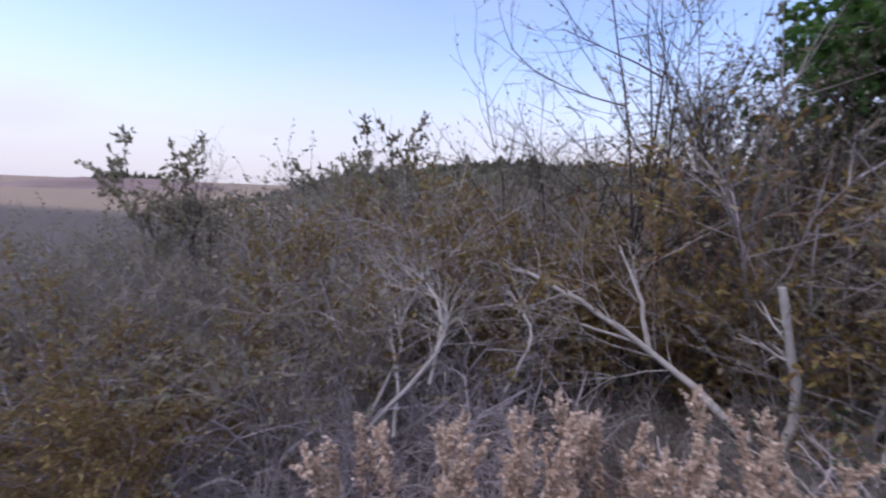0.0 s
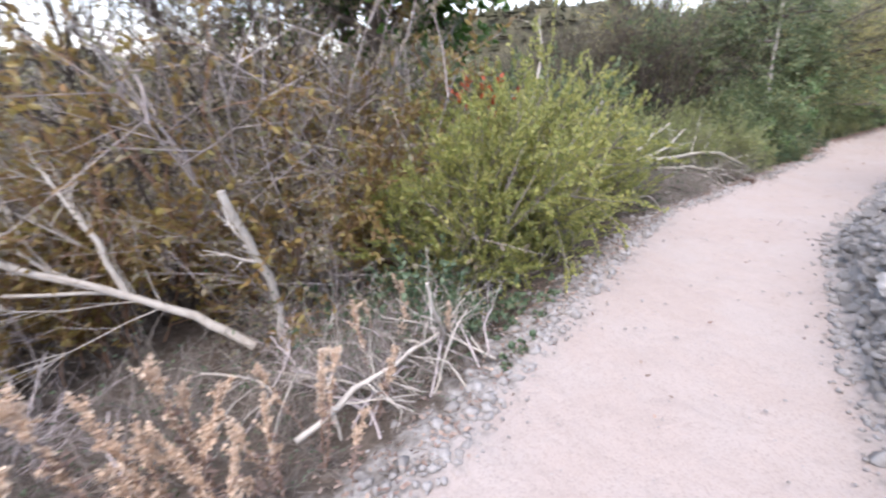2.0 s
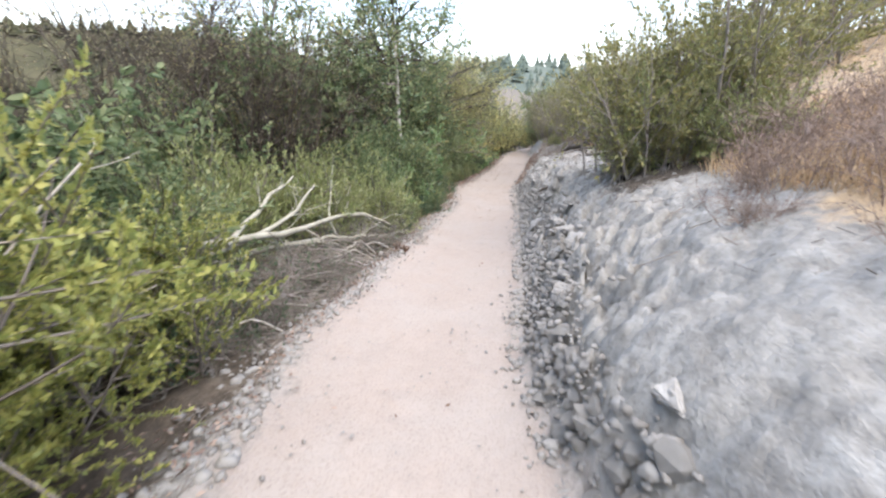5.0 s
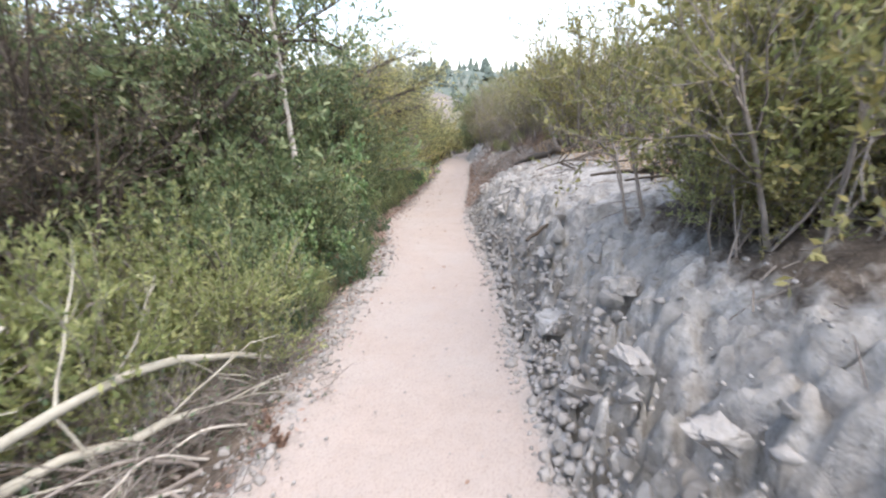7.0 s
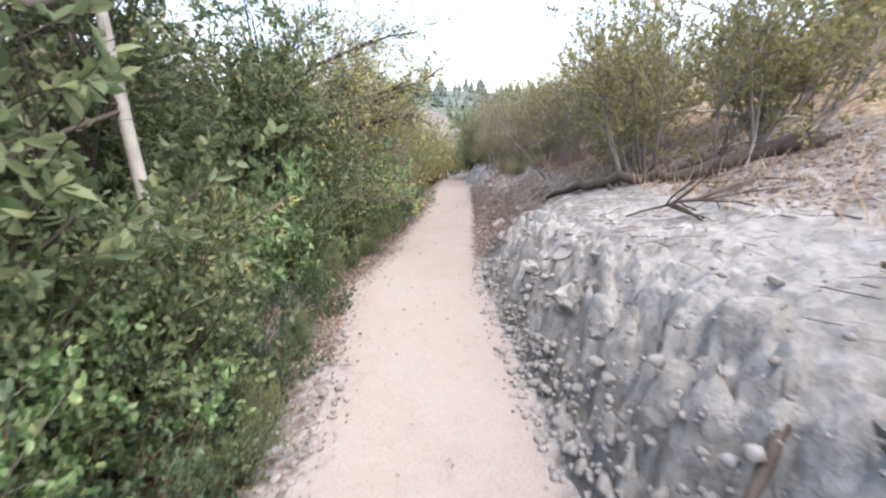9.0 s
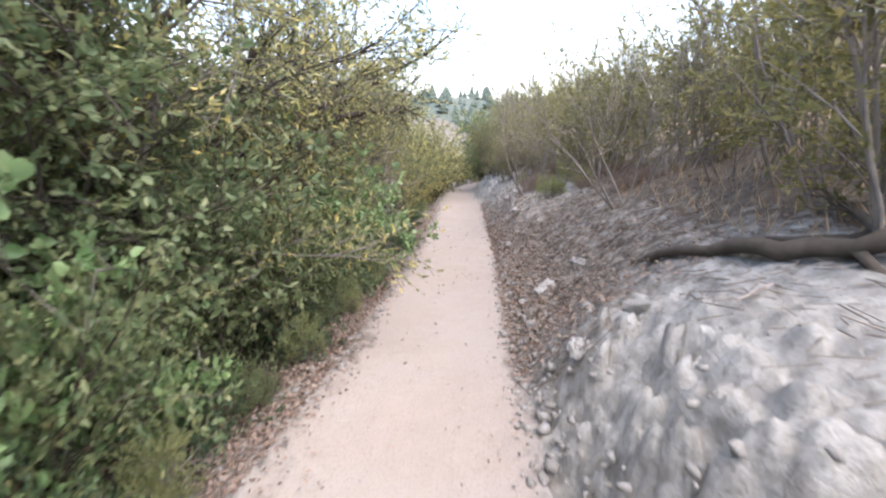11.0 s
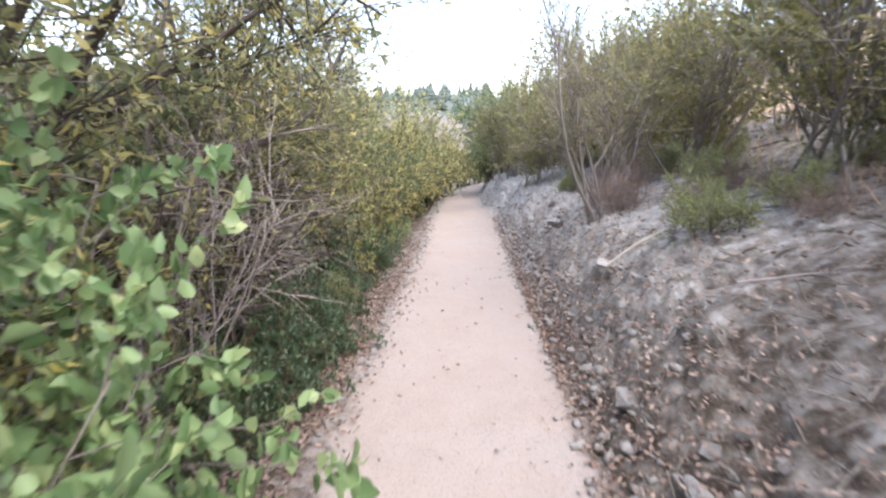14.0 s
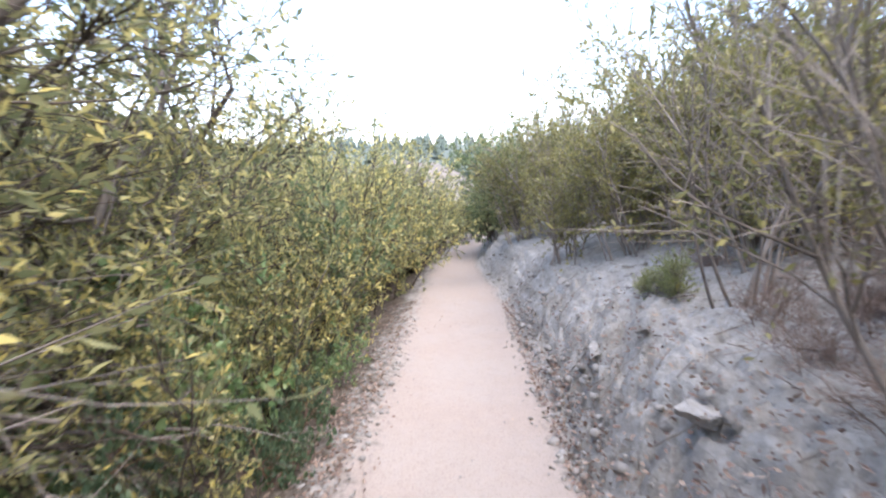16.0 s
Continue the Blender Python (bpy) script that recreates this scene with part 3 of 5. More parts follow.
kind("coyote", 3, BARK_GREY, LEAF_BRIGHT, [lev(14, 0.8, 0.75, 0.011, 5, 4, 0.1, 0.06), lev(9, 0.42, 0.5, 0.005, 4, 3, 0.12, 0.1, t0=0.1), lev(5, 0.22, 0.45, 0.0024, 2, 3, 0.12, 0.12, t0=0.1)],
     dict(n=46, length=0.024, width=0.012, spread=0.6, lift=0.3), 0.12, 5, height=1.15)
kind("sagebrush", 3, BARK_GREY, LEAF_SAGE, [lev(13, 0.55, 0.8, 0.008, 5, 4, 0.1, 0.06), lev(8, 0.3, 0.5, 0.004, 4, 3, 0.12, 0.1, t0=0.1), lev(6, 0.17, 0.45, 0.002, 2, 3, 0.12, 0.12, t0=0.1)],
     dict(n=12, length=0.032, width=0.012, spread=0.6, lift=0.3), 0.1, 6, height=0.8)
kind("green_shrub", 4, BARK_DARK, LEAF_GREEN, [lev(10, 1.3, 0.6, 0.013, 6, 4, 0.12, 0.03), lev(7, 0.6, 0.6, 0.006, 4, 3, 0.16, 0.03, t0=0.12), lev(5, 0.34, 0.6, 0.0028, 2, 3, 0.2, 0.0, t0=0.1)],
     dict(n=15, length=0.054, width=0.028, spread=0.8), 0.15, 7, height=1.75)
kind("yellow_shrub", 3, BARK_DARK, LEAF_YELLOW, [lev(10, 1.3, 0.6, 0.013, 6, 4, 0.12, 0.03), lev(7, 0.6, 0.6, 0.006, 4, 3, 0.16, 0.03, t0=0.12), lev(5, 0.34, 0.6, 0.0028, 2, 3, 0.2, 0.0, t0=0.1)],
     dict(n=15, length=0.054, width=0.02, spread=0.8), 0.15, 8, height=1.75)
kind("bramble", 4, BARK_RUST, LEAF_BRAMBLE, [lev(12, 0.95, 1.3, 0.006, 7, 4, 0.14, -0.09), lev(6, 0.4, 0.7, 0.0035, 4, 3, 0.2, -0.03, t0=0.1), lev(3, 0.2, 0.8, 0.002, 2, 3, 0.2, 0.0, t0=0.1)],
     dict(n=9, length=0.062, width=0.046, spread=0.9, lift=0.25), 0.2, 9, height=0.6)
kind("broadleaf", 3, BARK_GREY, LEAF_BROAD, [lev(9, 1.2, 0.7, 0.009, 6, 4, 0.12, 0.0), lev(6, 0.5, 0.7, 0.005, 4, 3, 0.18, 0.0, t0=0.2), lev(4, 0.26, 0.7, 0.0025, 2, 3, 0.2, 0.0, t0=0.15)],
     dict(n=9, length=0.072, width=0.052, spread=0.8, lift=-0.15), 0.16, 21, height=1.3)
kind("olive_bush", 4, BARK_GREY, LEAF_OLIVE, [lev(12, 1.35, 0.55, 0.015, 6, 4, 0.1, 0.05), lev(8, 0.6, 0.5, 0.006, 4, 3, 0.14, 0.08, t0=0.15), lev(5, 0.3, 0.55, 0.0026, 2, 3, 0.16, 0.06, t0=0.12)],
     dict(n=13, length=0.05, width=0.02, spread=0.7, lift=0.2), 0.14, 10, height=1.9)
kind("wispy_bush", 3, BARK_GREY, LEAF_OLIVE, [lev(6, 1.5, 1.0, 0.015, 7, 6, 0.08, 0.05), lev(8, 0.75, 0.45, 0.006, 5, 3, 0.12, 0.05, t0=0.35), lev(9, 0.4, 0.5, 0.0026, 2, 3, 0.16, 0.05, t0=0.2)],
     dict(n=9, length=0.035, width=0.012, spread=0.7, keep=0.75), 0.07, 11, height=2.1, wood_name="stem", split=True)
kind("dry_bush", 3, BARK_DRY, LITTER, [lev(16, 0.5, 1.0, 0.006, 5, 3, 0.14, 0.03), lev(8, 0.3, 0.7, 0.003, 4, 3, 0.16, 0.03, t0=0.1), lev(6, 0.16, 0.7, 0.0018, 2, 3, 0.2, 0.0, t0=0.1)],
     dict(n=4, length=0.018, width=0.008, spread=0.9, keep=0.5), 0.12, 12, height=0.65)
kind("dead_brush", 3, BARK_VIOLET, LITTER, [lev(16, 0.9, 1.5, 0.014, 6, 4, 0.16, -0.03), lev(6, 0.5, 0.7, 0.006, 4, 3, 0.2, -0.02, t0=0.15), lev(5, 0.28, 0.8, 0.002, 2, 3, 0.2, -0.02, t0=0.1)],
     dict(n=1, length=0.03, width=0.015, spread=0.9, keep=0.15), 0.3, 13, height=0.7)
# dead_brush in darker grey wood, which also stands for shaded gaps between twigs
kind("dark_brush", 3, BARK_GREY, LEAF_BRAMBLE, [lev(18, 0.85, 1.4, 0.011, 6, 4, 0.18, -0.02), lev(7, 0.5, 0.7, 0.005, 4, 3, 0.2, -0.02, t0=0.1), lev(6, 0.26, 0.8, 0.0018, 2, 3, 0.2, -0.02, t0=0.1)],
     dict(n=1, length=0.04, width=0.026, spread=0.9, keep=0.3), 0.3, 22, height=0.7)
kind("oak", 1, BARK_DARK, LEAF_OAK, [lev(1, 3.4, 0.1, 0.1, 6, 8, 0.06, 0.05), lev(13, 1.0, 0.8, 0.035, 6, 5, 0.16, 0.05, t0=0.78), lev(8, 0.8, 0.7, 0.012, 4, 3, 0.2, -0.01, t0=0.2), lev(7, 0.4, 0.7, 0.004, 2, 3, 0.2, -0.03, t0=0.1)],
     dict(n=18, length=0.08, width=0.052, spread=0.9), 0.02, 14, "trunk", "crown", height=4.0, split=True)
kind("willow_tree", 2, BARK_GREY, LEAF_YELLOW, [lev(2, 3.2, 0.3, 0.05, 8, 8, 0.06, 0.04), lev(9, 1.4, 0.7, 0.02, 6, 4, 0.14, 0.03, t0=0.35), lev(8, 0.75, 0.6, 0.007, 4, 3, 0.16, 0.0, t0=0.2), lev(7, 0.38, 0.6, 0.003, 2, 3, 0.18, -0.06, t0=0.1)],
     dict(n=8, length=0.07, width=0.02, spread=0.8), 0.06, 15, "trunk", "crown", height=4.2, split=True)
kind("pale_tree", 1, BARK_DARK, LEAF_GREEN, [lev(1, 4.0, 0.08, 0.045, 9, 9, 0.04, 0.05), lev(16, 1.1, 0.8, 0.016, 6, 4, 0.14, 0.05, t0=0.5), lev(7, 0.7, 0.6, 0.007, 4, 3, 0.16, 0.0, t0=0.2), lev(6, 0.36, 0.6, 0.003, 2, 3, 0.18, -0.05, t0=0.1)],
     dict(n=8, length=0.06, width=0.026, spread=0.8), 0.02, 19, "trunk", "crown", height=4.2, split=True, main_mat=BARK_PALE)
kind("green_tree", 2, BARK_DARK, LEAF_GREEN, [lev(3, 2.9, 0.3, 0.035, 7, 6, 0.07, 0.05), lev(10, 1.2, 0.7, 0.014, 6, 4, 0.14, 0.03, t0=0.2), lev(8, 0.65, 0.6, 0.006, 4, 3, 0.16, 0.0, t0=0.2), lev(6, 0.34, 0.6, 0.003, 2, 3, 0.18, -0.03, t0=0.1)],
     dict(n=8, length=0.062, width=0.034, spread=0.8), 0.1, 20, "trunk", "crown", height=3.6, split=True)
kind("leaning_willow", 2, BARK_DARK, LEAF_YELLOW, [lev(3, 2.6, 0.25, 0.04, 8, 7, 0.08, -0.03, tilt=(0.5, 0.0, 0)), lev(8, 1.0, 0.6, 0.014, 6, 4, 0.14, 0.03, t0=0.3), lev(8, 0.65, 0.6, 0.006, 4, 3, 0.16, 0.0, t0=0.2), lev(5, 0.34, 0.6, 0.0028, 2, 3, 0.18, -0.05, t0=0.1)],
     dict(n=7, length=0.07, width=0.02, spread=0.8, keep=0.8), 0.1, 16, "trunk", "crown", height=2.6, split=True)
kind("bare_tree", 2, BARK_DARK, LEAF_THICKET, [lev(4, 2.6, 0.35, 0.025, 7, 6, 0.07, 0.05), lev(8, 1.1, 0.5, 0.009, 5, 3, 0.12, 0.06, t0=0.35), lev(7, 0.55, 0.5, 0.004, 4, 3, 0.14, 0.05, t0=0.2), lev(3, 0.3, 0.6, 0.0022, 2, 3, 0.16, 0.03, t0=0.2)],
     dict(n=4, length=0.04, width=0.016, spread=0.8, keep=0.5), 0.08, 17, "trunk", "crown", height=3.2, split=True)
kind("sapling", 2, BARK_GREY, LEAF_THICKET, [lev(3, 1.7, 0.25, 0.014, 6, 5, 0.07, 0.06), lev(6, 0.6, 0.6, 0.006, 4, 3, 0.14, 0.05, t0=0.5), lev(6, 0.3, 0.6, 0.003, 2, 3, 0.16, 0.02, t0=0.2)],
     dict(n=14, length=0.06, width=0.034, spread=0.9), 0.05, 18, "trunk", "crown", height=2.2, split=True)

rng = np.random.default_rng(77)

# scrub below the path, seen over to the far fields
AZ = (55, 65, 80, 90, 103, 115, 124, 130, 149, 170)
TOP = (13, 12, 8.0, 4.6, 3.6, 2.6, 0.0, -2.5, -4.5, -4.5)
spots = []
tries = 0
while len(spots) < 96 and tries < 6000:
    tries += 1
    d = rng.uniform(2.6, 15) if len(spots) > 40 else rng.uniform(2.6, 6.5)
    a = rng.uniform(55, 160)
    x, y = 1.58 - d * math.sin(radians(a)), d * math.cos(radians(a))
    if x > edges(y)[0] - 1.3 or (-2.6 < x < -0.9 and -0.3 < y < 2.6) or math.hypot(x - 0.1, y - 0.4) < 2.0:
        continue
    if any(math.hypot(x - p[0], y - p[1]) < 0.42 + 0.045 * d for p in spots):
        continue
    spots.append((x, y, d, a))
for x, y, d, a in spots:
    top = 1.5 + d * math.tan(radians(float(np.interp(a, AZ, TOP)))) * rng.uniform(0.85, 1.02) - rng.uniform(0, 0.25)
    tall = min(max(top - float(land(x, y)), 0.8), 3.6)
    sort = rng.uniform()
    if sort < 0.62 or d > 7:
        put(rng, "thicket_shrub", "thicket", x, y, tall, "brown twiggy shrub with sparse olive leaves", group="scrub below the path", wide=1.25 if tall < 1.5 else 1.0)
    elif sort < 0.84:
        put(rng, "bare_shrub", "bare_thicket", x, y, tall * 0.85, "grey leafless shrub of fine dead twigs", group="scrub below the path", wide=1.2)
    else:
        put(rng, "rusty_shrub", "rust_shrub", x, y, tall * 0.9, "shrub with rust-brown autumn leaves", group="scrub below the path")
for x, y, tall in ((-0.75, -1.35, 0.95), (-1.4, -2.0, 1.0), (-0.3, -2.3, 0.9), (-2.1, -2.6, 1.1)):
    put(rng, "rusty_shrub", "thicket", x, y, tall, "low shrub with small olive and rust leaves", group="scrub below the path", wide=1.4)
for x, y, tall in ((-1.0, -0.5, 0.85), (-0.6, -0.75, 0.7), (-0.45, -0.35, 0.55), (-1.5, -0.2, 0.95), (-1.3, -0.9, 0.9), (-0.8, -0.1, 0.55), (-1.9, -0.6, 1.0), (-1.2, 0.4, 0.6), (-1.5, 1.0, 0.6), (-0.75, 1.45, 0.5), (-0.45, 1.55, 0.4), (-0.9, 1.0, 0.5), (-1.1, 1.9, 0.6), (-0.5, 0.4, 0.4), (-1.9, 1.9, 0.7), (-1.5, 2.3, 0.7)):
    put(rng, "dead_shrub", "dead_brush" if y < 0.2 else "dark_brush", x, y, tall, "heap of grey-violet dead twigs", group="dead twigs", wide=0.9)
for x, y, tall in ((-5.2, -7.2, 3.3), (-4.9, -6.6, 2.7), (-5.6, -5.4, 3.1), (-7.0, -8.0, 3.3), (-6.64, -3.66, 4.2), (-7.06, -2.5, 4.0), (-6.9, -3.1, 3.9)):
    put(rng, "sapling", "sapling", x, y, tall, "thin sapling with a small dark crown", "tree", "saplings in the scrub")
for x, y, tall in ((-3.9, 0.2, 3.9), (-3.3, 1.2, 4.3), (-3.0, 1.9, 4.5), (-3.5, 2.4, 4.6), (-4.4, -6.0, 3.0)):
    put(rng, "bare_tree", "bare_tree", x, y, tall, "slender half-bare grey tree above the scrub", "tree", "bare trees in the scrub")
put(rng, "oak_tree", "oak", -2.95, 3.35, 4.75, "leafy dark green tree with a dark trunk", "tree", wide=0.95)
for x, y, tall in ((-2.7, 3.4, 2.5), (-2.15, 3.25, 1.9)):
    put(rng, "rusty_shrub", "rust_shrub", x, y, tall, "shrub with orange and yellow autumn leaves", group="autumn shrubs")
for x, y, tall in ((-1.6, 3.3, 1.65), (-1.45, 3.75, 1.35), (-1.52, 4.3, 1.45), (-1.9, 4.0, 1.8), (-2.15, 4.85, 1.55), (-1.8, 4.7, 0.9), (-2.2, 4.6, 1.8)):
    put(rng, "coyote_brush", "coyote", x, y, tall, "dense yellow-green brush with tiny leaves at the path edge", group="bright brush", wide=0.88)
for x, y, tall in ((-2.3, 2.6, 2.3), (-2.9, 2.5, 2.6), (-3.3, 3.0, 2.8), (-2.0, 2.2, 1.7)):
    put(rng, "thicket_shrub", "thicket", x, y, tall, "brown twiggy shrub with sparse olive leaves", group="scrub below the path")
for x, y, tall in ((-1.0, 2.7, 0.6), (-0.95, 3.05, 0.55), (-1.35, 2.5, 0.6)):
    put(rng, "bramble", "bramble", x, y, tall, "low dark green bramble among dead twigs", group="brambles")

# the path's lower side, farther on
for x, y, tall in ((-2.3, 5.6, 1.3), (-1.95, 6.2, 1.1), (-2.6, 6.6, 1.5), (-2.05, 5.3, 1.2)):
    put(rng, "green_brush", "coyote" if tall < 1.25 else "green_shrub", x, y, tall, "green brush with small leaves beside the path", group="green brush")
for x, y, tall in ((-1.95, 9.0, 0.85), (-1.55, 9.5, 0.75), (-2.4, 9.1, 1.1), (-2.85, 8.1, 1.1), (-2.9, 8.7, 1.3), (-3.1, 7.5, 1.2), (-2.6, 9.9, 1.3), (-2.0, 9.9, 1.0), (-1.7, 10.1, 0.6)):
    put(rng, "sage_brush", "sagebrush", x, y, tall, "pale sage-green feathery brush over a fallen log", group="sage brush")
for i in range(30):
    y = rng.uniform(5.2, 17)
    x = edges(y)[0] - (rng.uniform(2.6, 6.0) if y < 9.8 else rng.uniform(1.8, 5.5))
    put(rng, "green_shrub", "green_shrub", x, y, rng.uniform(2.0, 2.7) * (0.82 if y < 10 else 1.0) + (0.2 if x < -4 else 0), "tall green leafy shrub in a dense hedge", group="hedge below the path")
for i in range(13):
    y = 9.9 + i * 0.62 + rng.uniform(-0.15, 0.15)
    x = edges(y)[0] - rng.uniform(0.8, 1.1) - float(np.interp(y, (10, 11, 13, 14), (0, 0.25, 0.25, 0)))
    put(rng, "green_shrub", "green_shrub", x, y, rng.uniform(1.2, 1.7), "green leafy shrub crowding the path", group="hedge below the path", wide=0.66)
for i in range(16):
    y = 10.0 + i * 0.85 + rng.uniform(-0.2, 0.2)
    x = edges(y)[0] - rng.uniform(0.4, 0.65) - float(np.interp(y, (10, 11, 13, 14), (0, 0.12, 0.12, 0)))
    put(rng, "bramble", "bramble", x, y, rng.uniform(0.4, 0.65), "bramble with broad green leaves spilling to the path", group="brambles", wide=0.55)
for i in range(32):
    y = 17.5 + 14.5 * (i + rng.uniform(-0.5, 0.5)) / 32
    x = edges(y)[0] - (rng.uniform(0.85, 1.05) if i % 2 else rng.uniform(1.75, 4.0))
    if 18.9 < y < 21.5 and x > -3.6:
        continue
    put(rng, "yellow_shrub", "yellow_shrub" if rng.uniform() < 0.7 else "green_shrub", x, y, rng.uniform(1.4, 1.8) + 0.05 * max(y - 22, 0) if i % 2 else rng.uniform(2.5, 3.2), "shrub with narrow yellow-green leaves along the path", group="yellowing hedge", wide=0.75 if i % 2 else 0.68)
for x, y, tall in ((-2.6, 13.5, 1.0), (-2.7, 14.2, 1.1), (-2.5, 15.0, 0.85), (-2.35, 16.4, 0.7), (-2.35, 17.1, 0.75), (-2.35, 18.3, 0.75), (-2.1, 19.6, 0.75), (-2.05, 21.0, 0.75), (-2.1, 22.0, 0.85)):
    put(rng, "bramble", "bramble", x, y, tall, "tall bramble with broad pale green leaves", group="brambles", wide=0.55)
for x, y, tall in ((-2.55, 13.3, 1.6), (-2.6, 14.1, 1.7), (-2.3, 13.75, 1.15), (-2.45, 14.8, 1.3), (-2.05, 17.5, 1.6), (-1.98, 17.85, 1.4), (-2.0, 18.2, 1.75), (-2.35, 17.9, 1.9), (-2.25, 20.8, 0.6), (-2.5, 22.3, 1.5), (-2.3, 21.7, 1.1), (-2.4, 22.9, 1.5), (-2.15, 19.6, 0.65), (-2.0, 14.2, 1.1), (-2.6, 12.3, 1.5), (-2.4, 23.2, 1.3), (-2.2, 11.0, 1.1)):
    put(rng, "broadleaf_shrub", "broadleaf", x, y, tall, "shrub with broad bright green leaves beside the path", group="broad-leaved shrubs", wide=0.72)
for i in range(22):
    y = 9.4 + i * 0.42 + rng.uniform(-0.15, 0.15)
    x = edges(y)[0] - rng.uniform(0.22, 0.42)
    put(rng, "edge_plant", ("sagebrush", "bramble", "green_shrub")[i % 3], x, y, rng.uniform(0.3, 0.48), "low leafy plant at the edge of the path", "plant", "edge plants", wide=0.7 if i % 3 else 0.55)
for x, y, tall in ((-1.95, 13.0, 0.5), (-2.05, 13.6, 0.5), (-1.75, 12.6, 0.4), (-2.1, 14.3, 0.45)):
    put(rng, "dead_shrub", "dead_brush", x, y, tall, "grey dead sticks under the leafy shrubs", group="dead twigs in the hedge", wide=0.8)
put(rng, "pale_tree", "pale_tree", -2.3, 12.55, 4.9, "tall tree with a pale slender trunk and green crown", "tree")
for x, y, tall in ((-3.6, 14.0, 4.8), (-4.2, 11.0, 4.6), (-3.0, 15.7, 4.4), (-2.7, 17.6, 4.3), (-3.0, 19.8, 4.3), (-2.9, 22.4, 3.9), (-2.8, 21.2, 4.4), (-3.2, 23.4, 4.2)):
    put(rng if y not in (21.2, 23.4) else np.random.default_rng(int(y * 10)), "willow_tree", "willow_tree", x, y, tall, "tall willow with thin yellowing leaves", "tree", "willows")
for x, y, tall in ((-3.1, 13.3, 4.2), (-2.9, 14.8, 4.0), (-3.4, 16.3, 4.2), (-3.3, 11.2, 4.3), (-4.6, 12.4, 4.4)):
    put(rng, "green_tree", "green_tree", x, y, tall, "dark green leafy tree rising from the hedge", "tree", "hedge trees")
for x, y, tall in ((-2.4, 19.3, 2.0), (-2.6, 21.0, 1.9)):
    put(rng, "bare_shrub", "bare_thicket", x, y, tall, "tangle of grey leafless branches in the hedge", group="bare shrubs in the hedge", wide=0.8)
for x, y, tall in ((-4.4, 8.6, 4.2), (-3.6, 9.6, 4.0), (-5.4, 9.8, 4.6), (-5.0, 7.4, 3.6), (-3.7, 11.9, 4.6), (-3.4, 10.3, 4.1), (-4.0, 9.0, 3.9), (-3.1, 9.6, 3.4)):
    put(rng, "bare_tree", "bare_tree", x, y, tall, "dark twiggy half-bare tree in the hedge", "tree", "bare trees in the hedge")
for x, y, tall, turn in ((-4.0, 17.0, 4.0, 25), (-4.2, 19.0, 4.1, 10), (-4.1, 21.4, 3.9, 15), (-4.1, 23.4, 3.8, 0), (-4.2, 25.6, 3.6, 0)):
    put(rng, "leaning_willow", "leaning_willow", x, y, tall, "dark-limbed willow leaning over the path", "tree", "leaning willows", turn=turn)

for x, y, tall in ((-1.75, 32.8, 2.6), (-1.9, 34.8, 2.8), (-1.35, 37.6, 2.6), (-2.2, 30.5, 2.7), (-2.3, 28.4, 2.7), (-0.9, 39.5, 2.6), (-0.2, 42.0, 2.6), (-1.8, 37.5, 2.6), (0.8, 44.5, 2.2), (-2.5, 42.0, 2.8), (-3.5, 35.0, 3.2), (2.0, 48.0, 2.4), (-0.5, 47.0, 2.2)):
    put(rng, "yellow_shrub", "yellow_shrub", x, y, tall, "yellow-green shrub closing the view at the bend", group="shrubs at the bend")
for x, y, tall in ((-2.3, 26.6, 2.7), (-2.5, 29.4, 3.3), (-2.4, 31.4, 3.5), (-3.3, 33.6, 2.8), (-3.4, 27.6, 3.6), (-3.6, 31.0, 4.0)):
    put(rng, "yellow_shrub", "yellow_shrub", x, y, tall, "tall yellow-green shrub leaning to the path", group="shrubs at the bend", wide=0.7)
for x, y, tall in ((-1.75, 30.6, 2.0), (-1.85, 33.2, 1.8)):
    put(rng, "green_shrub", "green_shrub", x, y, tall, "dark green shrub close to the path", group="shrubs at the bend", wide=0.6)

# the upper bank
for x, y, tall in ((0.45, 33.2, 3.0), (0.9, 34.6, 3.3), (1.0, 31.8, 2.6), (0.4, 31.6, 1.7)):
    put(rng, "dark_bush", "green_shrub", x, y, tall, "dark rounded bush crowding the bend of the path", group="bushes at the bend", wide=0.72)
for x, y, tall in ((1.45, 9.35, 0.6), (1.55, 9.1, 0.6), (1.9, 8.9, 0.7), (2.3, 8.7, 0.75), (1.75, 9.3, 1.0), (2.1, 9.2, 1.1), (1.65, 9.9, 0.8)):
    put(rng, "skirt_shrub", "sagebrush", x, y, tall, "grey-green leafy undergrowth at the foot of a bush", group="undergrowth on the bank", wide=0.85)
for x, y, tall in ((1.6, 9.3, 1.9), (2.2, 9.8, 2.0), (1.4, 9.75, 1.7), (2.35, 9.1, 1.7), (1.3, 9.1, 0.85), (1.75, 8.85, 0.8), (2.2, 8.8, 0.9)):
    put(rng, "olive_bush", "olive_bush", x, y, tall, "rounded dense olive-green bush on the bank", group="bushes on the bank")
for i in range(20):
    y = 14.2 + i * 0.85 + rng.uniform(-0.3, 0.3)
    x = edges(y)[1] + (rng.uniform(1.7, 2.6) if i % 2 else rng.uniform(2.6, 4.5))
    put(rng, "olive_bush", "olive_bush", x, y, rng.uniform(1.8, 2.4), "olive-green bush with bare lower stems on the bank", group="bushes on the bank")
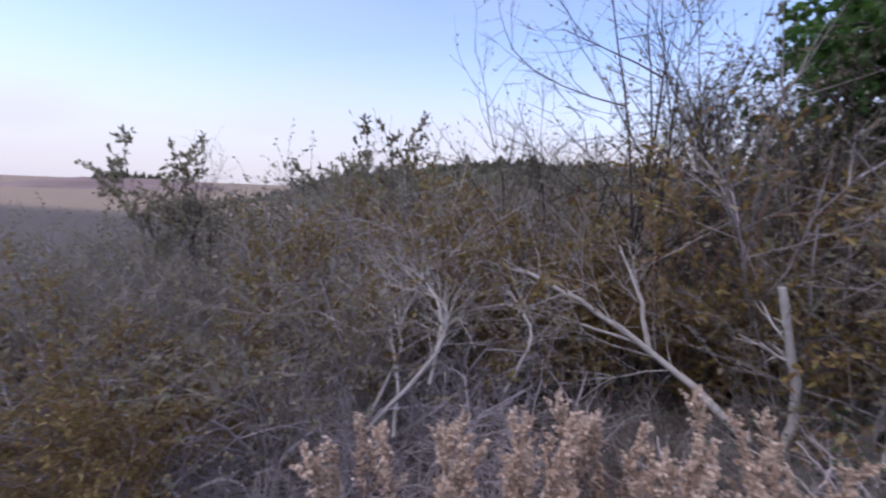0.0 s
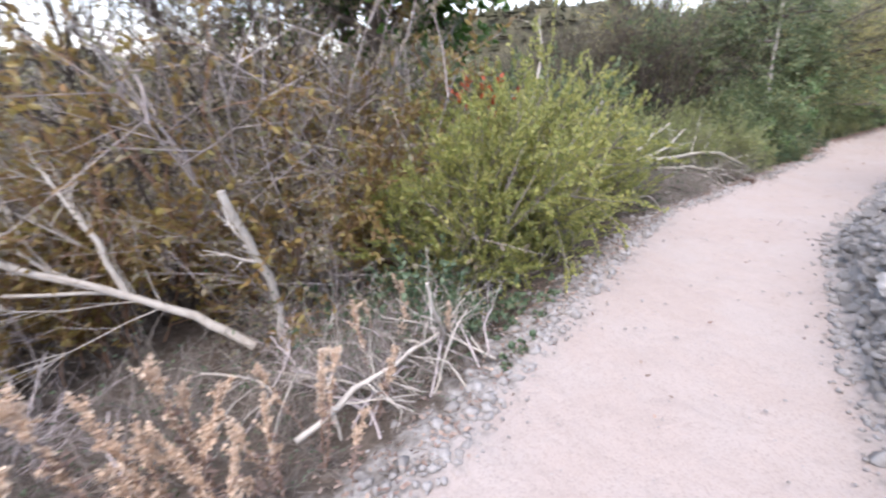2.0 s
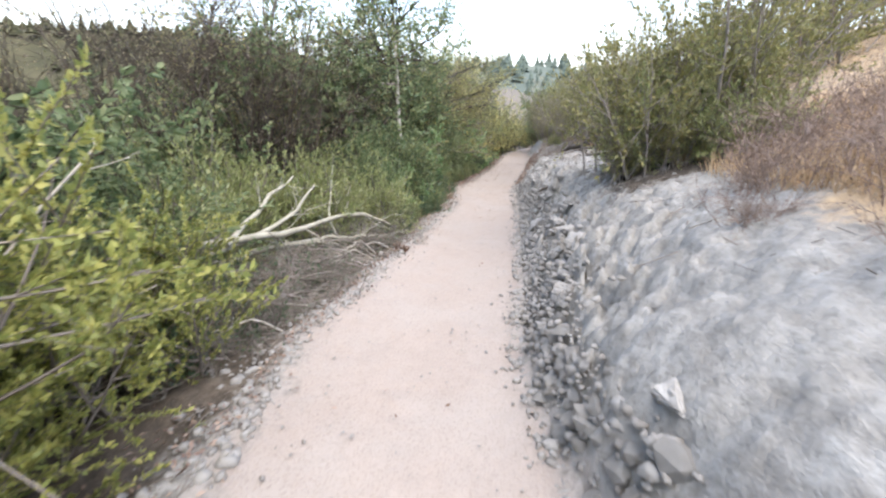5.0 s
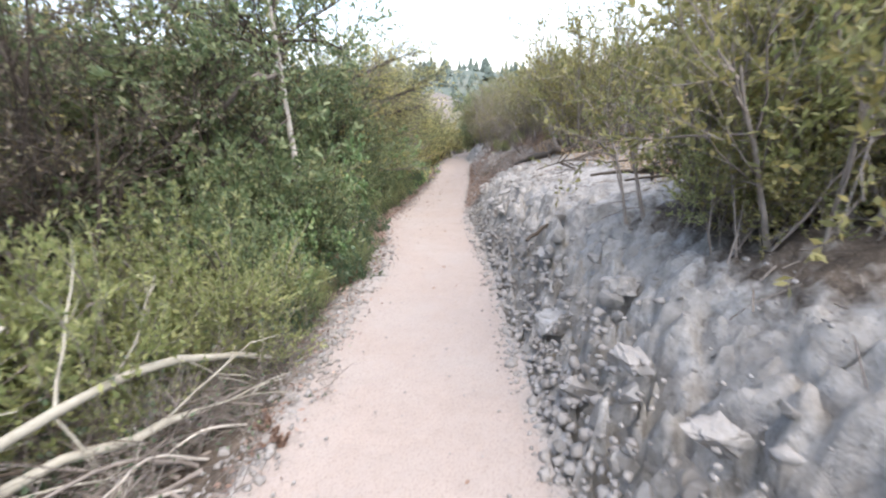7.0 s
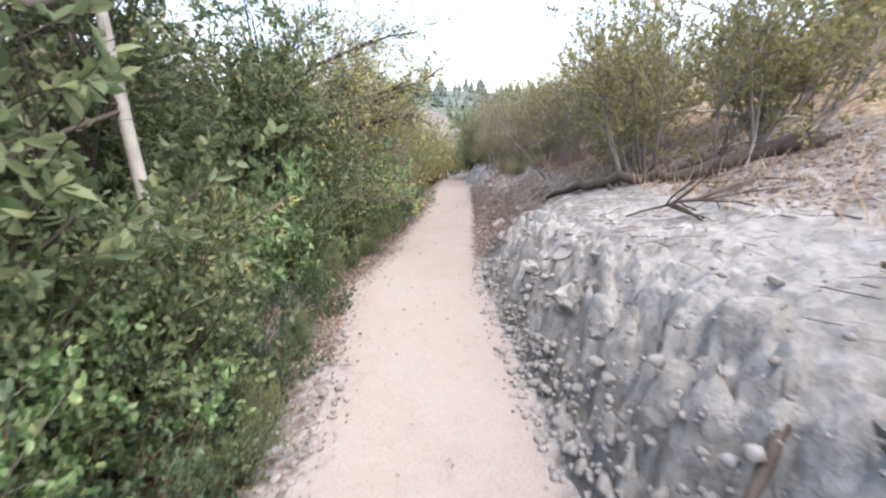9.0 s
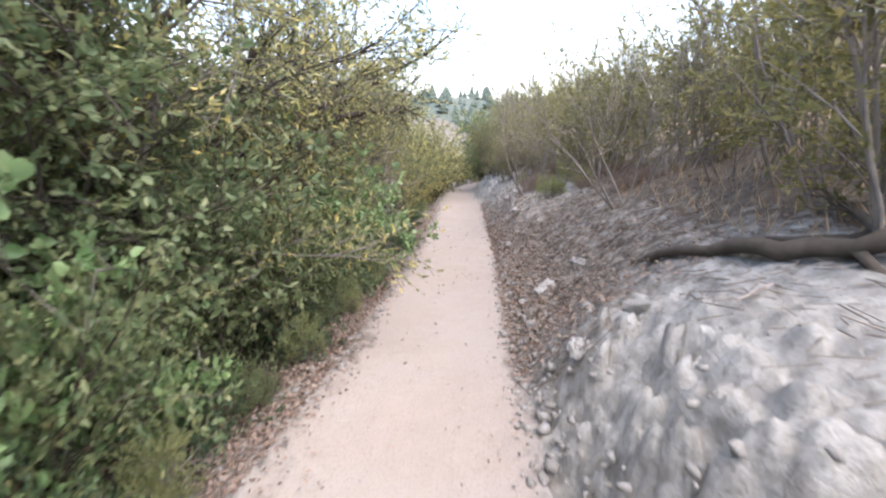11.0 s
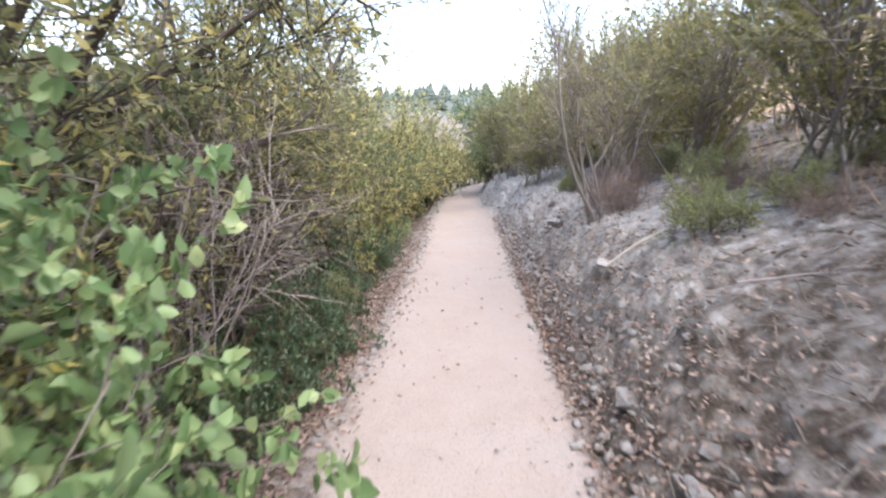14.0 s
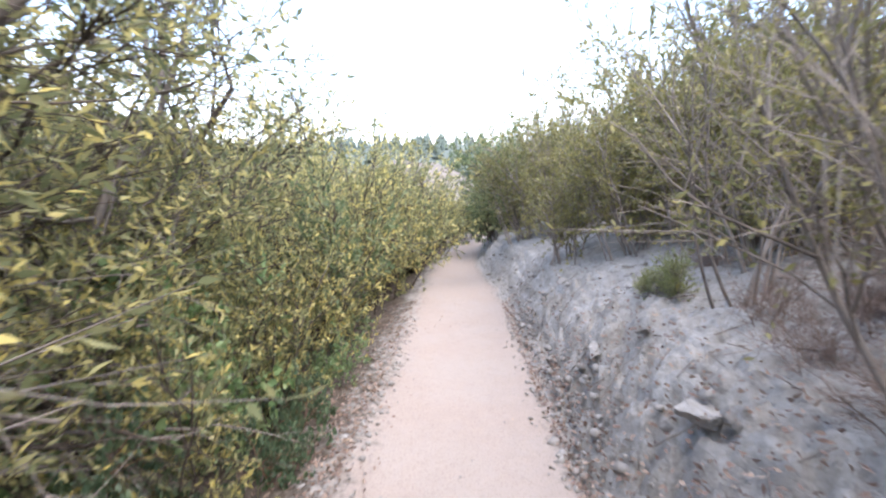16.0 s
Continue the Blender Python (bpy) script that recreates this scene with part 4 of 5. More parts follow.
for x, y, tall in ((1.38, 17.74, 2.1), (2.3, 17.2, 2.3), (0.85, 21.45, 2.3), (1.35, 23.0, 2.3), (2.6, 20.2, 2.5), (1.9, 21.9, 2.4)):
    put(rng, "wispy_bush", "wispy_bush", x, y, tall, "many-stemmed bush with wispy grey-green twigs", group="wispy bushes", z=float(land(x, y)) - 0.1)
for x, y, tall in ((0.95, 26.2, 1.7), (0.85, 29.2, 2.1), (1.4, 28.2, 2.4), (1.5, 31.0, 2.5), (0.9, 33.0, 2.4), (1.4, 36.0, 2.6), (1.0, 38.5, 2.4), (2.4, 33.0, 2.6), (2.0, 26.5, 2.2), (2.2, 24.6, 2.3), (1.8, 23.6, 1.9), (2.9, 25.4, 2.5), (1.7, 29.8, 2.3), (2.6, 28.6, 2.6), (1.5, 25.2, 1.7)):
    put(rng, "olive_bush", "olive_bush", x, y, tall, "dark olive bush on the bank towards the bend", group="bushes at the bend")
for x, y, tall in ((1.75, 5.75, 0.35), (2.1, 6.5, 0.5), (1.9, 7.3, 0.5), (2.6, 7.2, 0.55), (2.5, 8.1, 0.6), (3.2, 6.3, 0.5), (3.3, 8.6, 0.6), (2.3, 5.4, 0.4), (3.9, 7.2, 0.6), (2.1, 4.7, 0.3), (3.0, 10.9, 0.6), (1.5, 6.6, 0.25), (4.4, 9.0, 0.6), (3.0, 5.2, 0.45)):
    put(rng, "dry_bush", "dry_bush", x, y, tall, "dry reddish-brown leafless bush on the slope", group="dry bushes")
for x, y, tall in ((7.5, 18.5, 2.6), (9.5, 20, 3.0), (6.2, 15.5, 2.2), (11, 17, 2.6)):
    put(rng, "olive_bush", "olive_bush", x, y, tall, "rounded bush high on the grassy slope", group="bushes on the slope", wide=1.4)


# ---- dry flower stalks at the path edge ----
def flower_stalk(seed):
    r = np.random.default_rng(seed)
    stem, fluff, leaf = Bag(), Bag(), Bag()
    p = grow(r, np.zeros((1, 3)), np.array([[r.normal(0, 0.12), r.normal(0, 0.12), 1.0]]), np.array([0.8]), 8, 0.05, 0.0)
    stem.add(*tubes(p, np.linspace(0.0045, 0.002, 8)[None], 5))
    s, w = sprout(r, p, 26, 0.5, 1.0, 0.9)
    side = grow(r, s, w + np.array([0, 0, 0.7]), r.uniform(0.03, 0.1, 26), 3, 0.1, 0.1)
    stem.add(*tubes(side, np.full((26, 3), 0.0012), 3))
    for q in (side, p[:, 4:]):
        s, w = sprout(r, q, 18 if q is side else 60, 0.2, 1.0, 1.4)
        fluff.add(*blades(r, s, w, 0.018, 0.013, 0.5))
    s, w = sprout(r, p, 60, 0.05, 0.75, 0.9)
    leaf.add(*blades(r, s, unit(w + np.array([0, 0, -0.5])), 0.06, 0.016))
    return stem.mesh("stalk", BARK_RUST), fluff.mesh("seed_head", SEED), leaf.mesh("withered_foliage", LITTER)


STALKS = [flower_stalk(500 + i) for i in range(4)]
for i in range(48):
    y = rng.uniform(-0.75, 1.2)
    x = edges(y)[0] - rng.uniform(0.28, 1.0) - (0.0 if y > 0 else 0.1)
    a, b, c = STALKS[i % 4]
    st = new("dry_flower_stalk")
    s = rng.uniform(0.75, 1.12)
    st.matrix_basis = pose(x, y, float(land(x, y)) - 0.02, rng.normal(0, 6), rng.normal(0, 6), rng.uniform(0, 360)) @ Matrix.Scale(s, 4)
    tagged(st, "dry stalk with fluffy tan seed heads", "wild flower", "dry flower stalks")
    part("stalk", a, st)
    part("seed_head", b, st)
    part("withered_foliage", c, st)


for x, y, s in ((-0.75, 2.3, 0.62), (-0.9, 2.5, 0.7), (-1.05, 2.35, 0.6), (-0.6, 2.55, 0.55), (-1.15, 2.65, 0.7)):
    a, b, c = STALKS[int(rng.integers(4))]
    st = new("dry_flower_stalk")
    st.matrix_basis = pose(x, y, float(land(x, y)) - 0.02, rng.normal(0, 12), rng.normal(0, 12), rng.uniform(0, 360)) @ Matrix.Scale(s, 4)
    tagged(st, "small pale seed heads among the brambles", "wild flower", "dry flower stalks")
    part("stalk", a, st)
    part("seed_head", b, st)


def leaf_sprig(name, label, x, y, z, mat, n, size, seed, rise=0.35):
    r = np.random.default_rng(seed)
    root = tagged(new(name), label, "plant")
    root.location = (x, y, z)
    stem, leaf = Bag(), Bag()
    p = grow(r, r.normal(0, 0.03, (5, 3)) * (1, 1, 0), r.normal(0, 0.35, (5, 3)) + np.array([0, 0, 1]), np.full(5, rise), 5, 0.15, 0.0)
    stem.add(*tubes(p, np.linspace(0.004, 0.0015, 5)[None].repeat(5, 0), 4))
    s, w = sprout(r, p, n, 0.3, 1.0, 0.9)
    leaf.add(*blades(r, s, w, size, size * 0.6))
    part("stem", stem.mesh("sprig_stem", BARK_RUST), root)
    part("foliage", leaf.mesh("sprig_leaf", mat), root)


leaf_sprig("red_sprig", "small sprig of scarlet leaves in the green brush", -1.85, 4.2, 0.9, LEAF_RED, 14, 0.06, 301, 0.65)
leaf_sprig("red_sprig", "scarlet leaf cluster above the yellow brush", -2.0, 4.0, 1.1, LEAF_RED, 12, 0.06, 302, 0.6)
leaf_sprig("rust_weed", "low patch of rust-brown dead weed on the path edge", -1.15, 8.84, -0.02, LEAF_RED_DRY, 110, 0.02, 303, 0.09)
leaf_sprig("rust_weed", "rust-brown dead weed on the path edge", -1.05, 8.7, -0.02, LEAF_RED_DRY, 110, 0.02, 304, 0.09)

# ---- dead wood ----
def dead_limb(name, label, pts, r0, r1, mat, seed, twigs=0, twig_len=0.5, sub=5, spread=0.5, category="branch", k=7, lift=0.0, leaf_mat=None):
    """A fallen limb along a few bends, with its side twigs."""
    r = np.random.default_rng(seed)
    pts = np.array(pts, float)
    t = np.linspace(0, len(pts) - 1, 4 * (len(pts) - 1) + 1)
    p = np.stack([np.interp(t, range(len(pts)), pts[:, i]) for i in range(3)], 1)
    p[1:-1] = (p[:-2] + 2 * p[1:-1] + p[2:]) / 4
    p[1:-1] += r.normal(0, 0.25 * (r0 + r1), p[1:-1].shape)
    bag = Bag()
    rad = np.linspace(r0, r1, len(p)) * r.uniform(0.88, 1.12, len(p))
    bag.add(*tubes(p[None], rad[None], k))
    for end in (0, -1):
        c = bag.v[0].reshape(len(p), k, 3)[end]
        bag.add(np.concatenate([c, c.mean(0)[None]]), np.stack([np.arange(k), (np.arange(k) + 1) % k, np.full(k, k)], 1))
    root = new(name)
    root.location = tuple(p[0])
    tagged(root, label, category)
    me = bag.mesh("limb", mat, True)
    me.transform(Matrix.Translation(-Vector(p[0])))
    part("limb", me, root)
    if twigs:
        s, w = sprout(r, p[None], twigs, 0.25, 1.0, spread)
        q = grow(r, s, w, twig_len * r.uniform(0.5, 1.2, len(s)), 6, 0.14, lift)
        tb = Bag()
        tb.add(*tubes(q, np.linspace(1, 0.35, 6)[None] * r.uniform(0.35, 0.65, (len(s), 1)) * r1, 4))
        s, w = sprout(r, q, sub, 0.2, 1.0, spread)
        q2 = grow(r, s, w, twig_len * 0.5 * r.uniform(0.4, 1.2, len(s)), 4, 0.16, lift)
        tb.add(*tubes(q2, np.linspace(1, 0.4, 4)[None] * r.uniform(0.2, 0.34, (len(s), 1)) * r1, 3))
        if twigs <= 8 and not leaf_mat:
            for h in range(len(q)):
                one = Bag()
                one.add(*tubes(q[h:h + 1], np.linspace(1, 0.35, 6)[None] * r.uniform(0.4, 0.65) * r1, 4))
                one.add(*tubes(q2[h * sub:(h + 1) * sub], np.linspace(1, 0.4, 4)[None].repeat(sub, 0) * 0.28 * r1, 3))
                me = one.mesh("twig", mat)
                me.transform(Matrix.Translation(-Vector(p[0])))
                part("twig", me, root)
            return root
        if leaf_mat:
            s, w = sprout(r, q2, 7, 0.2, 1.0, 0.8)
            lb = Bag()
            lb.add(*blades(r, s, w, 0.06, 0.018))
            me = lb.mesh("foliage", leaf_mat)
            me.transform(Matrix.Translation(-Vector(p[0])))
            part("foliage", me, root)
        me = tb.mesh("twig_spray", mat)
        me.transform(Matrix.Translation(-Vector(p[0])))
        part("twig_spray", me, root)
    return root


def on_land(pts):
    return [(x, y, float(land(x, y)) + up) for x, y, up in pts]


dead_limb("fallen_branch", "long bleached fallen branch fanning into bare twigs", [(-1.75, 1.65, -0.25), (-1.97, 1.34, 0.0), (-2.15, 0.75, 0.45), (-2.38, 0.09, 0.74), (-2.45, -0.5, 0.86), (-2.3, -1.0, 1.05)], 0.036, 0.012, BARK_PALE, 31, 26, 1.1, 9, 0.5)
dead_limb("fallen_branch", "bleached side branch reaching over the scrub", [(-2.1, 0.95, 0.3), (-2.3, 0.2, 0.45), (-2.3, -0.7, 0.55), (-2.0, -1.4, 0.6)], 0.014, 0.008, BARK_PALE, 32, 22, 0.8, 8, 0.55)
dead_limb("fallen_branch", "grey upright dead branch behind the flowers", [(-2.1, 1.0, 0.25), (-2.25, 0.9, 0.75), (-2.5, 0.75, 1.1)], 0.025, 0.01, BARK_PALE, 33, 6, 0.5, 4, 0.5)
dead_limb("dead_sapling", "broken pale upright stem", [(-1.68, 1.86, -0.35), (-1.66, 1.84, 0.3), (-1.61, 1.64, 0.97)], 0.035, 0.026, BARK_PALE, 34, 5, 0.4, 3, 0.6, k=8)
dead_limb("fallen_branch", "bleached branch with curling twigs", [(-0.6, -0.9, 0.1), (-0.95, -0.55, 0.5), (-1.4, -0.6, 0.7), (-1.6, -1.2, 0.75)], 0.014, 0.01, BARK_PALE, 35, 22, 0.6, 6, 0.6)
for i, pts in enumerate(((-0.62, -0.75, 0.05), (-0.85, -0.6, 0.3), (-0.7, -0.95, 0.1), (-1.3, -0.15, 0.1))):
    x, y, z = pts
    dead_limb("fallen_branch", "thin pale dead branch with curling twigs", [(x, y, z), (x - 0.35, y - 0.1 + 0.1 * i, z + 0.32), (x - 0.75, y - 0.35 + 0.12 * i, z + 0.5), (x - 1.1, y - 0.75 + 0.2 * i, z + 0.55)], 0.013, 0.01, BARK_PALE, 480 + i, 22, 0.55, 7, 0.55)
dead_limb("stick", "broken stick leaning at the path edge", [(-0.62, 2.62, -0.05), (-0.42, 2.42, 0.3), (-0.37, 2.33, 0.58)], 0.02, 0.01, BARK_PALE, 36, 5, 0.3, 2, 0.7)
dead_limb("stick", "pale bent stick lying by the path", [(-0.35, 1.55, 0.02), (-0.4, 2.0, 0.14), (-0.55, 2.55, 0.12)], 0.018, 0.01, BARK_PALE, 37, 8, 0.35, 3, 0.7)
for i in range(7):
    x, y = rng.uniform(-1.0, -0.35), rng.uniform(2.0, 2.75)
    put(rng, "dead_shrub", "dark_brush", x, y, rng.uniform(0.3, 0.5), "low heap of grey dead twigs at the path edge", group="dead twigs")
dead_limb("fallen_log", "pale forked fallen log under sage brush", [(-2.55, 6.9, 0.36), (-2.09, 7.42, 0.4), (-1.95, 8.1, 0.36), (-1.75, 8.75, 0.42), (-1.35, 9.35, 0.12)], 0.04, 0.018, BARK_LOG, 38, 9, 0.6, 4, 0.5, "log", 9)
dead_limb("fallen_branch", "pale branch rising from the fallen log", [(-2.2, 7.2, 0.38), (-2.3, 7.9, 0.62), (-2.25, 8.4, 0.85)], 0.03, 0.013, BARK_LOG, 39, 4, 0.4, 2, 0.5)
dead_limb("fallen_branch", "second pale branch beside the log", [(-2.3, 7.1, 0.3), (-2.0, 7.9, 0.5), (-2.05, 8.5, 0.75)], 0.028, 0.012, BARK_LOG, 40, 3, 0.4, 2, 0.5)
for i in range(18):
    y = rng.uniform(6.8, 9.2)
    x = edges(y)[0] - rng.uniform(0.45, 1.3)
    put(rng, "dead_shrub", "dark_brush", x, y, rng.uniform(0.25, 0.45), "low heap of dark dead twigs beside the path", group="dead twigs below the log", wide=1.1)
wild = np.random.default_rng(211)
for x, y, tall in ((-0.35, -1.2, 0.6), (-0.2, -0.85, 0.5), (-0.7, -1.1, 0.8), (-0.6, -1.6, 0.9), (-0.1, -1.5, 0.65), (-0.95, -1.6, 1.0), (-0.3, -1.95, 0.85), (0.1, -1.2, 0.45), (-1.3, -1.4, 1.05), (-0.2, -2.5, 0.9)):
    put(wild, "dead_shrub", "dead_brush", x, y, tall, "heap of pale violet-grey dead twigs", group="dead twigs", wide=0.85)
for i in range(18):
    y = wild.uniform(1.0, 2.1)
    x = edges(y)[0] - wild.uniform(0.2, 0.85)
    a, b, c = STALKS[i % 4]
    st = new("dry_flower_stalk")
    st.matrix_basis = pose(x, y, float(land(x, y)) - 0.02, wild.normal(0, 14), wild.normal(0, 14), wild.uniform(0, 360)) @ Matrix.Scale(wild.uniform(0.5, 0.8), 4)
    tagged(st, "short dry stalk with pale seed heads among sticks", "wild flower", "dry flower stalks")
    part("stalk", a, st)
    part("seed_head", b, st)
    part("withered_foliage", c, st)
for i in range(54):
    x, y = wild.uniform(-0.95, -0.2), wild.uniform(0.9 if i > 30 else 1.75, 2.75)
    a, ln = radians(wild.uniform(100, 230)), wild.uniform(0.3, 0.75)
    ex, ey = x + ln * math.cos(a), y + ln * math.sin(a)
    mx, my = (x + ex) / 2 + wild.normal(0, 0.05), (y + ey) / 2 + wild.normal(0, 0.05)
    up = wild.uniform(0.1, 0.42)
    dead_limb("stick", "thin bleached dead stick in the heap of twigs", [(x, y, float(land(x, y)) + 0.01), (mx, my, float(land(mx, my)) + 0.6 * up + 0.05), (ex, ey, float(land(ex, ey)) + up)], 0.008, 0.004, BARK_VIOLET if i % 2 else BARK_PALE, 440 + i, 5, 0.3, 3, 0.5)
for x, y, tall in ((0.1, -1.9, 0.8), (-0.25, -2.2, 0.95), (0.35, -2.5, 0.85), (-0.6, -2.0, 0.9)):
    put(wild, "yellowing_shrub", "rust_shrub", x, y, tall, "low shrub with small yellow and rust leaves", group="autumn shrubs", wide=1.2)
dead_limb("fallen_log", "second pale log lying below the first", [(-2.6, 7.2, 0.1), (-2.15, 7.8, 0.2), (-1.8, 8.35, 0.2), (-1.5, 8.8, 0.12)], 0.035, 0.02, BARK_LOG, 97, 7, 0.7, 4, 0.5, "log", 9)
for i in range(64):
    y = wild.uniform(7.2, 9.4)
    x = edges(y)[0] - wild.uniform(0.15, 0.5)
    a, ln = radians(wild.uniform(170, 262)), wild.uniform(0.5, 1.2)
    ex, ey = x + ln * math.cos(a), y + ln * math.sin(a)
    mx, my = (x + ex) / 2 + wild.normal(0, 0.08), (y + ey) / 2 + wild.normal(0, 0.08)
    up = wild.uniform(0.05, 0.4)
    dead_limb("stick", "long grey dead stick in the tangle below the log", [(x, y, float(land(x, y)) + 0.01), (mx, my, float(land(mx, my)) + 0.05 + 0.6 * up), (ex, ey, float(land(ex, ey)) + up)], 0.013, 0.007, (BARK_GREY, BARK_GREY, BARK_DARK)[i % 3], 700 + i, 5, 0.4, 2, 0.5)
for i in range(34):
    y = wild.uniform(6.0, 9.3)
    x = edges(y)[0] - wild.uniform(0.35, 1.25)
    put(wild, "dead_shrub", "dark_brush", x, y, wild.uniform(0.3, 0.5), "tangled heap of grey dead sticks below the log", group="dead twigs below the log", wide=0.95)
for i in range(26):
    y = wild.uniform(6.2, 9.0)
    x = edges(y)[0] - wild.uniform(0.1, 0.55)
    a, ln = radians(wild.uniform(185, 255)), wild.uniform(0.35, 0.8)
    bend = wild.normal(0, 0.07)
    ex, ey = x + ln * math.cos(a), y + ln * math.sin(a)
    mx, my = (x + ex) / 2 + bend, (y + ey) / 2 - bend
    up = wild.uniform(0.05, 0.22)
    dead_limb("stick", "curved grey dead stick beside the path", [(x, y, float(land(x, y)) + 0.015), (mx, my, float(land(mx, my)) + 0.06 + up), (ex, ey, float(land(ex, ey)) + up)], 0.009, 0.005, BARK_TWIG if i % 3 else BARK_PALE, 400 + i, 4, 0.3, 2, 0.5)
# the last eight brambles are added to darken the shaded ground here
for x, y, tall in ((-2.0, 6.7, 0.5), (-2.2, 7.3, 0.5), (-1.85, 6.2, 0.45), (-2.3, 8.0, 0.5), (-1.9, 7.9, 0.4), (-2.1, 8.5, 0.5), (-1.7, 7.0, 0.35), (-1.75, 7.6, 0.35), (-1.65, 8.2, 0.3), (-1.7, 8.7, 0.3), (-1.95, 8.2, 0.4), (-2.0, 7.6, 0.45), (-1.8, 6.6, 0.4), (-1.75, 8.95, 0.35)):
    put(wild, "bramble", "bramble", x, y, tall, "dark low bramble under the fallen log", group="brambles", wide=0.7)
for x, y, tall in ((-2.7, 8.1, 1.35), (-1.65, 9.4, 0.85), (-2.9, 8.6, 1.5), (-3.05, 7.5, 1.35), (-2.3, 9.1, 1.15), (-2.35, 9.6, 1.2), (-3.3, 8.0, 1.6)):
    put(wild, "sage_brush", "sagebrush", x, y, tall, "pale yellow-green feathery brush behind the fallen log", group="sage brush", wide=0.7)
for i in range(30):
    y = wild.uniform(18.5, 25)
    x = edges(y)[1] + wild.uniform(0.75, 2.2)
    put(wild, "bank_plant", "dry_bush" if i % 3 else "sagebrush", x, y, wild.uniform(0.2, 0.42), "low dry twiggy plant on the shaded bank", "plant", "plants on the bank")
for x, y, tall in ((1.75, 19.6, 1.9),):
    put(wild, "wispy_bush", "wispy_bush", x, y, tall, "spreading bush with bare grey stems low on the bank", group="wispy bushes", z=float(land(x, y)) - 0.1, wide=1.2)
for i in range(26):
    y = wild.uniform(13.6, 24.5)
    x = edges(y)[0] - wild.uniform(0.3, 0.75)
    put(wild, "edge_shrub", ("bramble", "broadleaf", "bramble", "sagebrush")[i % 4], x, y, wild.uniform(0.3, 0.6), "low shrub with green leaves spilling to the path", group="shrubs at the hedge foot", wide=0.6)
for x, y, tall, sort in ((-2.0, 12.0, 1.2, "green_shrub"), (-2.1, 11.6, 1.1, "broadleaf"), (-2.15, 12.2, 1.4, "green_shrub"), (-2.0, 10.7, 0.9, "broadleaf"), (-1.95, 11.3, 0.75, "bramble"), (-2.05, 12.5, 0.8, "bramble")):
    put(wild, "edge_shrub", sort, x, y, tall, "leafy green shrub at the foot of the hedge", group="shrubs at the hedge foot", wide=0.75)
dead_limb("dead_sapling", "thin pale dead stem in the brush", [(-1.75, 4.5, 0.3), (-1.68, 4.45, 1.24), (-1.85, 4.79, 1.71), (-1.95, 4.85, 2.15)], 0.016, 0.008, BARK_PALE, 41, 4, 0.4, 2, 0.5)
dead_limb("dead_sapling", "pale leaning dead stem in the brush", [(-2.2, 5.4, 0.4), (-2.1, 5.7, 0.9), (-1.9, 6.0, 1.3)], 0.014, 0.007, BARK_PALE, 42, 4, 0.3, 2, 0.5)
dead_limb("tree_limb", "pale bent limb among the leaves", [(-3.3, 11.7, 1.3), (-3.05, 11.8, 1.65), (-2.45, 11.95, 2.15), (-2.2, 12.0, 2.2)], 0.04, 0.03, BARK_GREY, 43, 0, category="branch")
dead_limb("tree_limb", "dark willow limb reaching over the path", [(-2.95, 19.8, 1.7), (-2.3, 19.7, 2.4), (-1.6, 19.3, 2.65), (-1.0, 19.0, 2.9), (-0.65, 18.8, 3.1)], 0.04, 0.012, BARK_DARK, 90, 24, 0.8, 7, 0.45, leaf_mat=LEAF_YELLOW)
dead_limb("tree_limb", "thin dark limb among yellow leaves", [(-3.0, 19.8, 1.5), (-2.3, 20.2, 2.1), (-1.7, 20.4, 2.5), (-1.2, 20.6, 2.95)], 0.03, 0.01, BARK_DARK, 91, 20, 0.7, 7, 0.45, leaf_mat=LEAF_YELLOW)
dead_limb("tree_limb", "leafy dark limb arching above the hedge", [(-3.0, 15.7, 2.0), (-2.3, 15.9, 2.6), (-1.6, 16.2, 2.95), (-1.0, 16.5, 3.15)], 0.035, 0.01, BARK_DARK, 92, 26, 0.8, 7, 0.45, leaf_mat=LEAF_YELLOW)
dead_limb("tree_limb", "dark willow limb rising out of the fallen heap", [(-2.7, 19.2, 0.5), (-2.2, 20.0, 1.3), (-1.9, 20.64, 1.61), (-1.87, 21.16, 1.82), (-1.75, 21.75, 2.39), (-1.7, 22.1, 2.9)], 0.036, 0.012, BARK_DARK, 98, 16, 0.8, 6, 0.5, leaf_mat=LEAF_YELLOW, k=9)
dead_limb("tree_limb", "thick dark limb overhanging the hedge", [(-3.3, 17.7, 0.9), (-2.7, 18.0, 1.6), (-2.1, 18.3, 2.0), (-1.7, 18.45, 2.1), (-1.43, 18.75, 2.12), (-1.3, 19.0, 2.25)], 0.06, 0.02, BARK_DARK, 99, 14, 0.6, 5, 0.5, k=9, leaf_mat=LEAF_YELLOW)
dead_limb("tree_limb", "forked dark limb above the overhanging one", [(-2.7, 18.0, 1.6), (-2.3, 18.3, 2.15), (-1.9, 18.6, 2.45), (-1.5, 19.0, 2.7), (-1.25, 19.3, 2.85)], 0.045, 0.012, BARK_DARK, 100, 16, 0.6, 5, 0.5, k=9, leaf_mat=LEAF_YELLOW)
heap = np.random.default_rng(317)
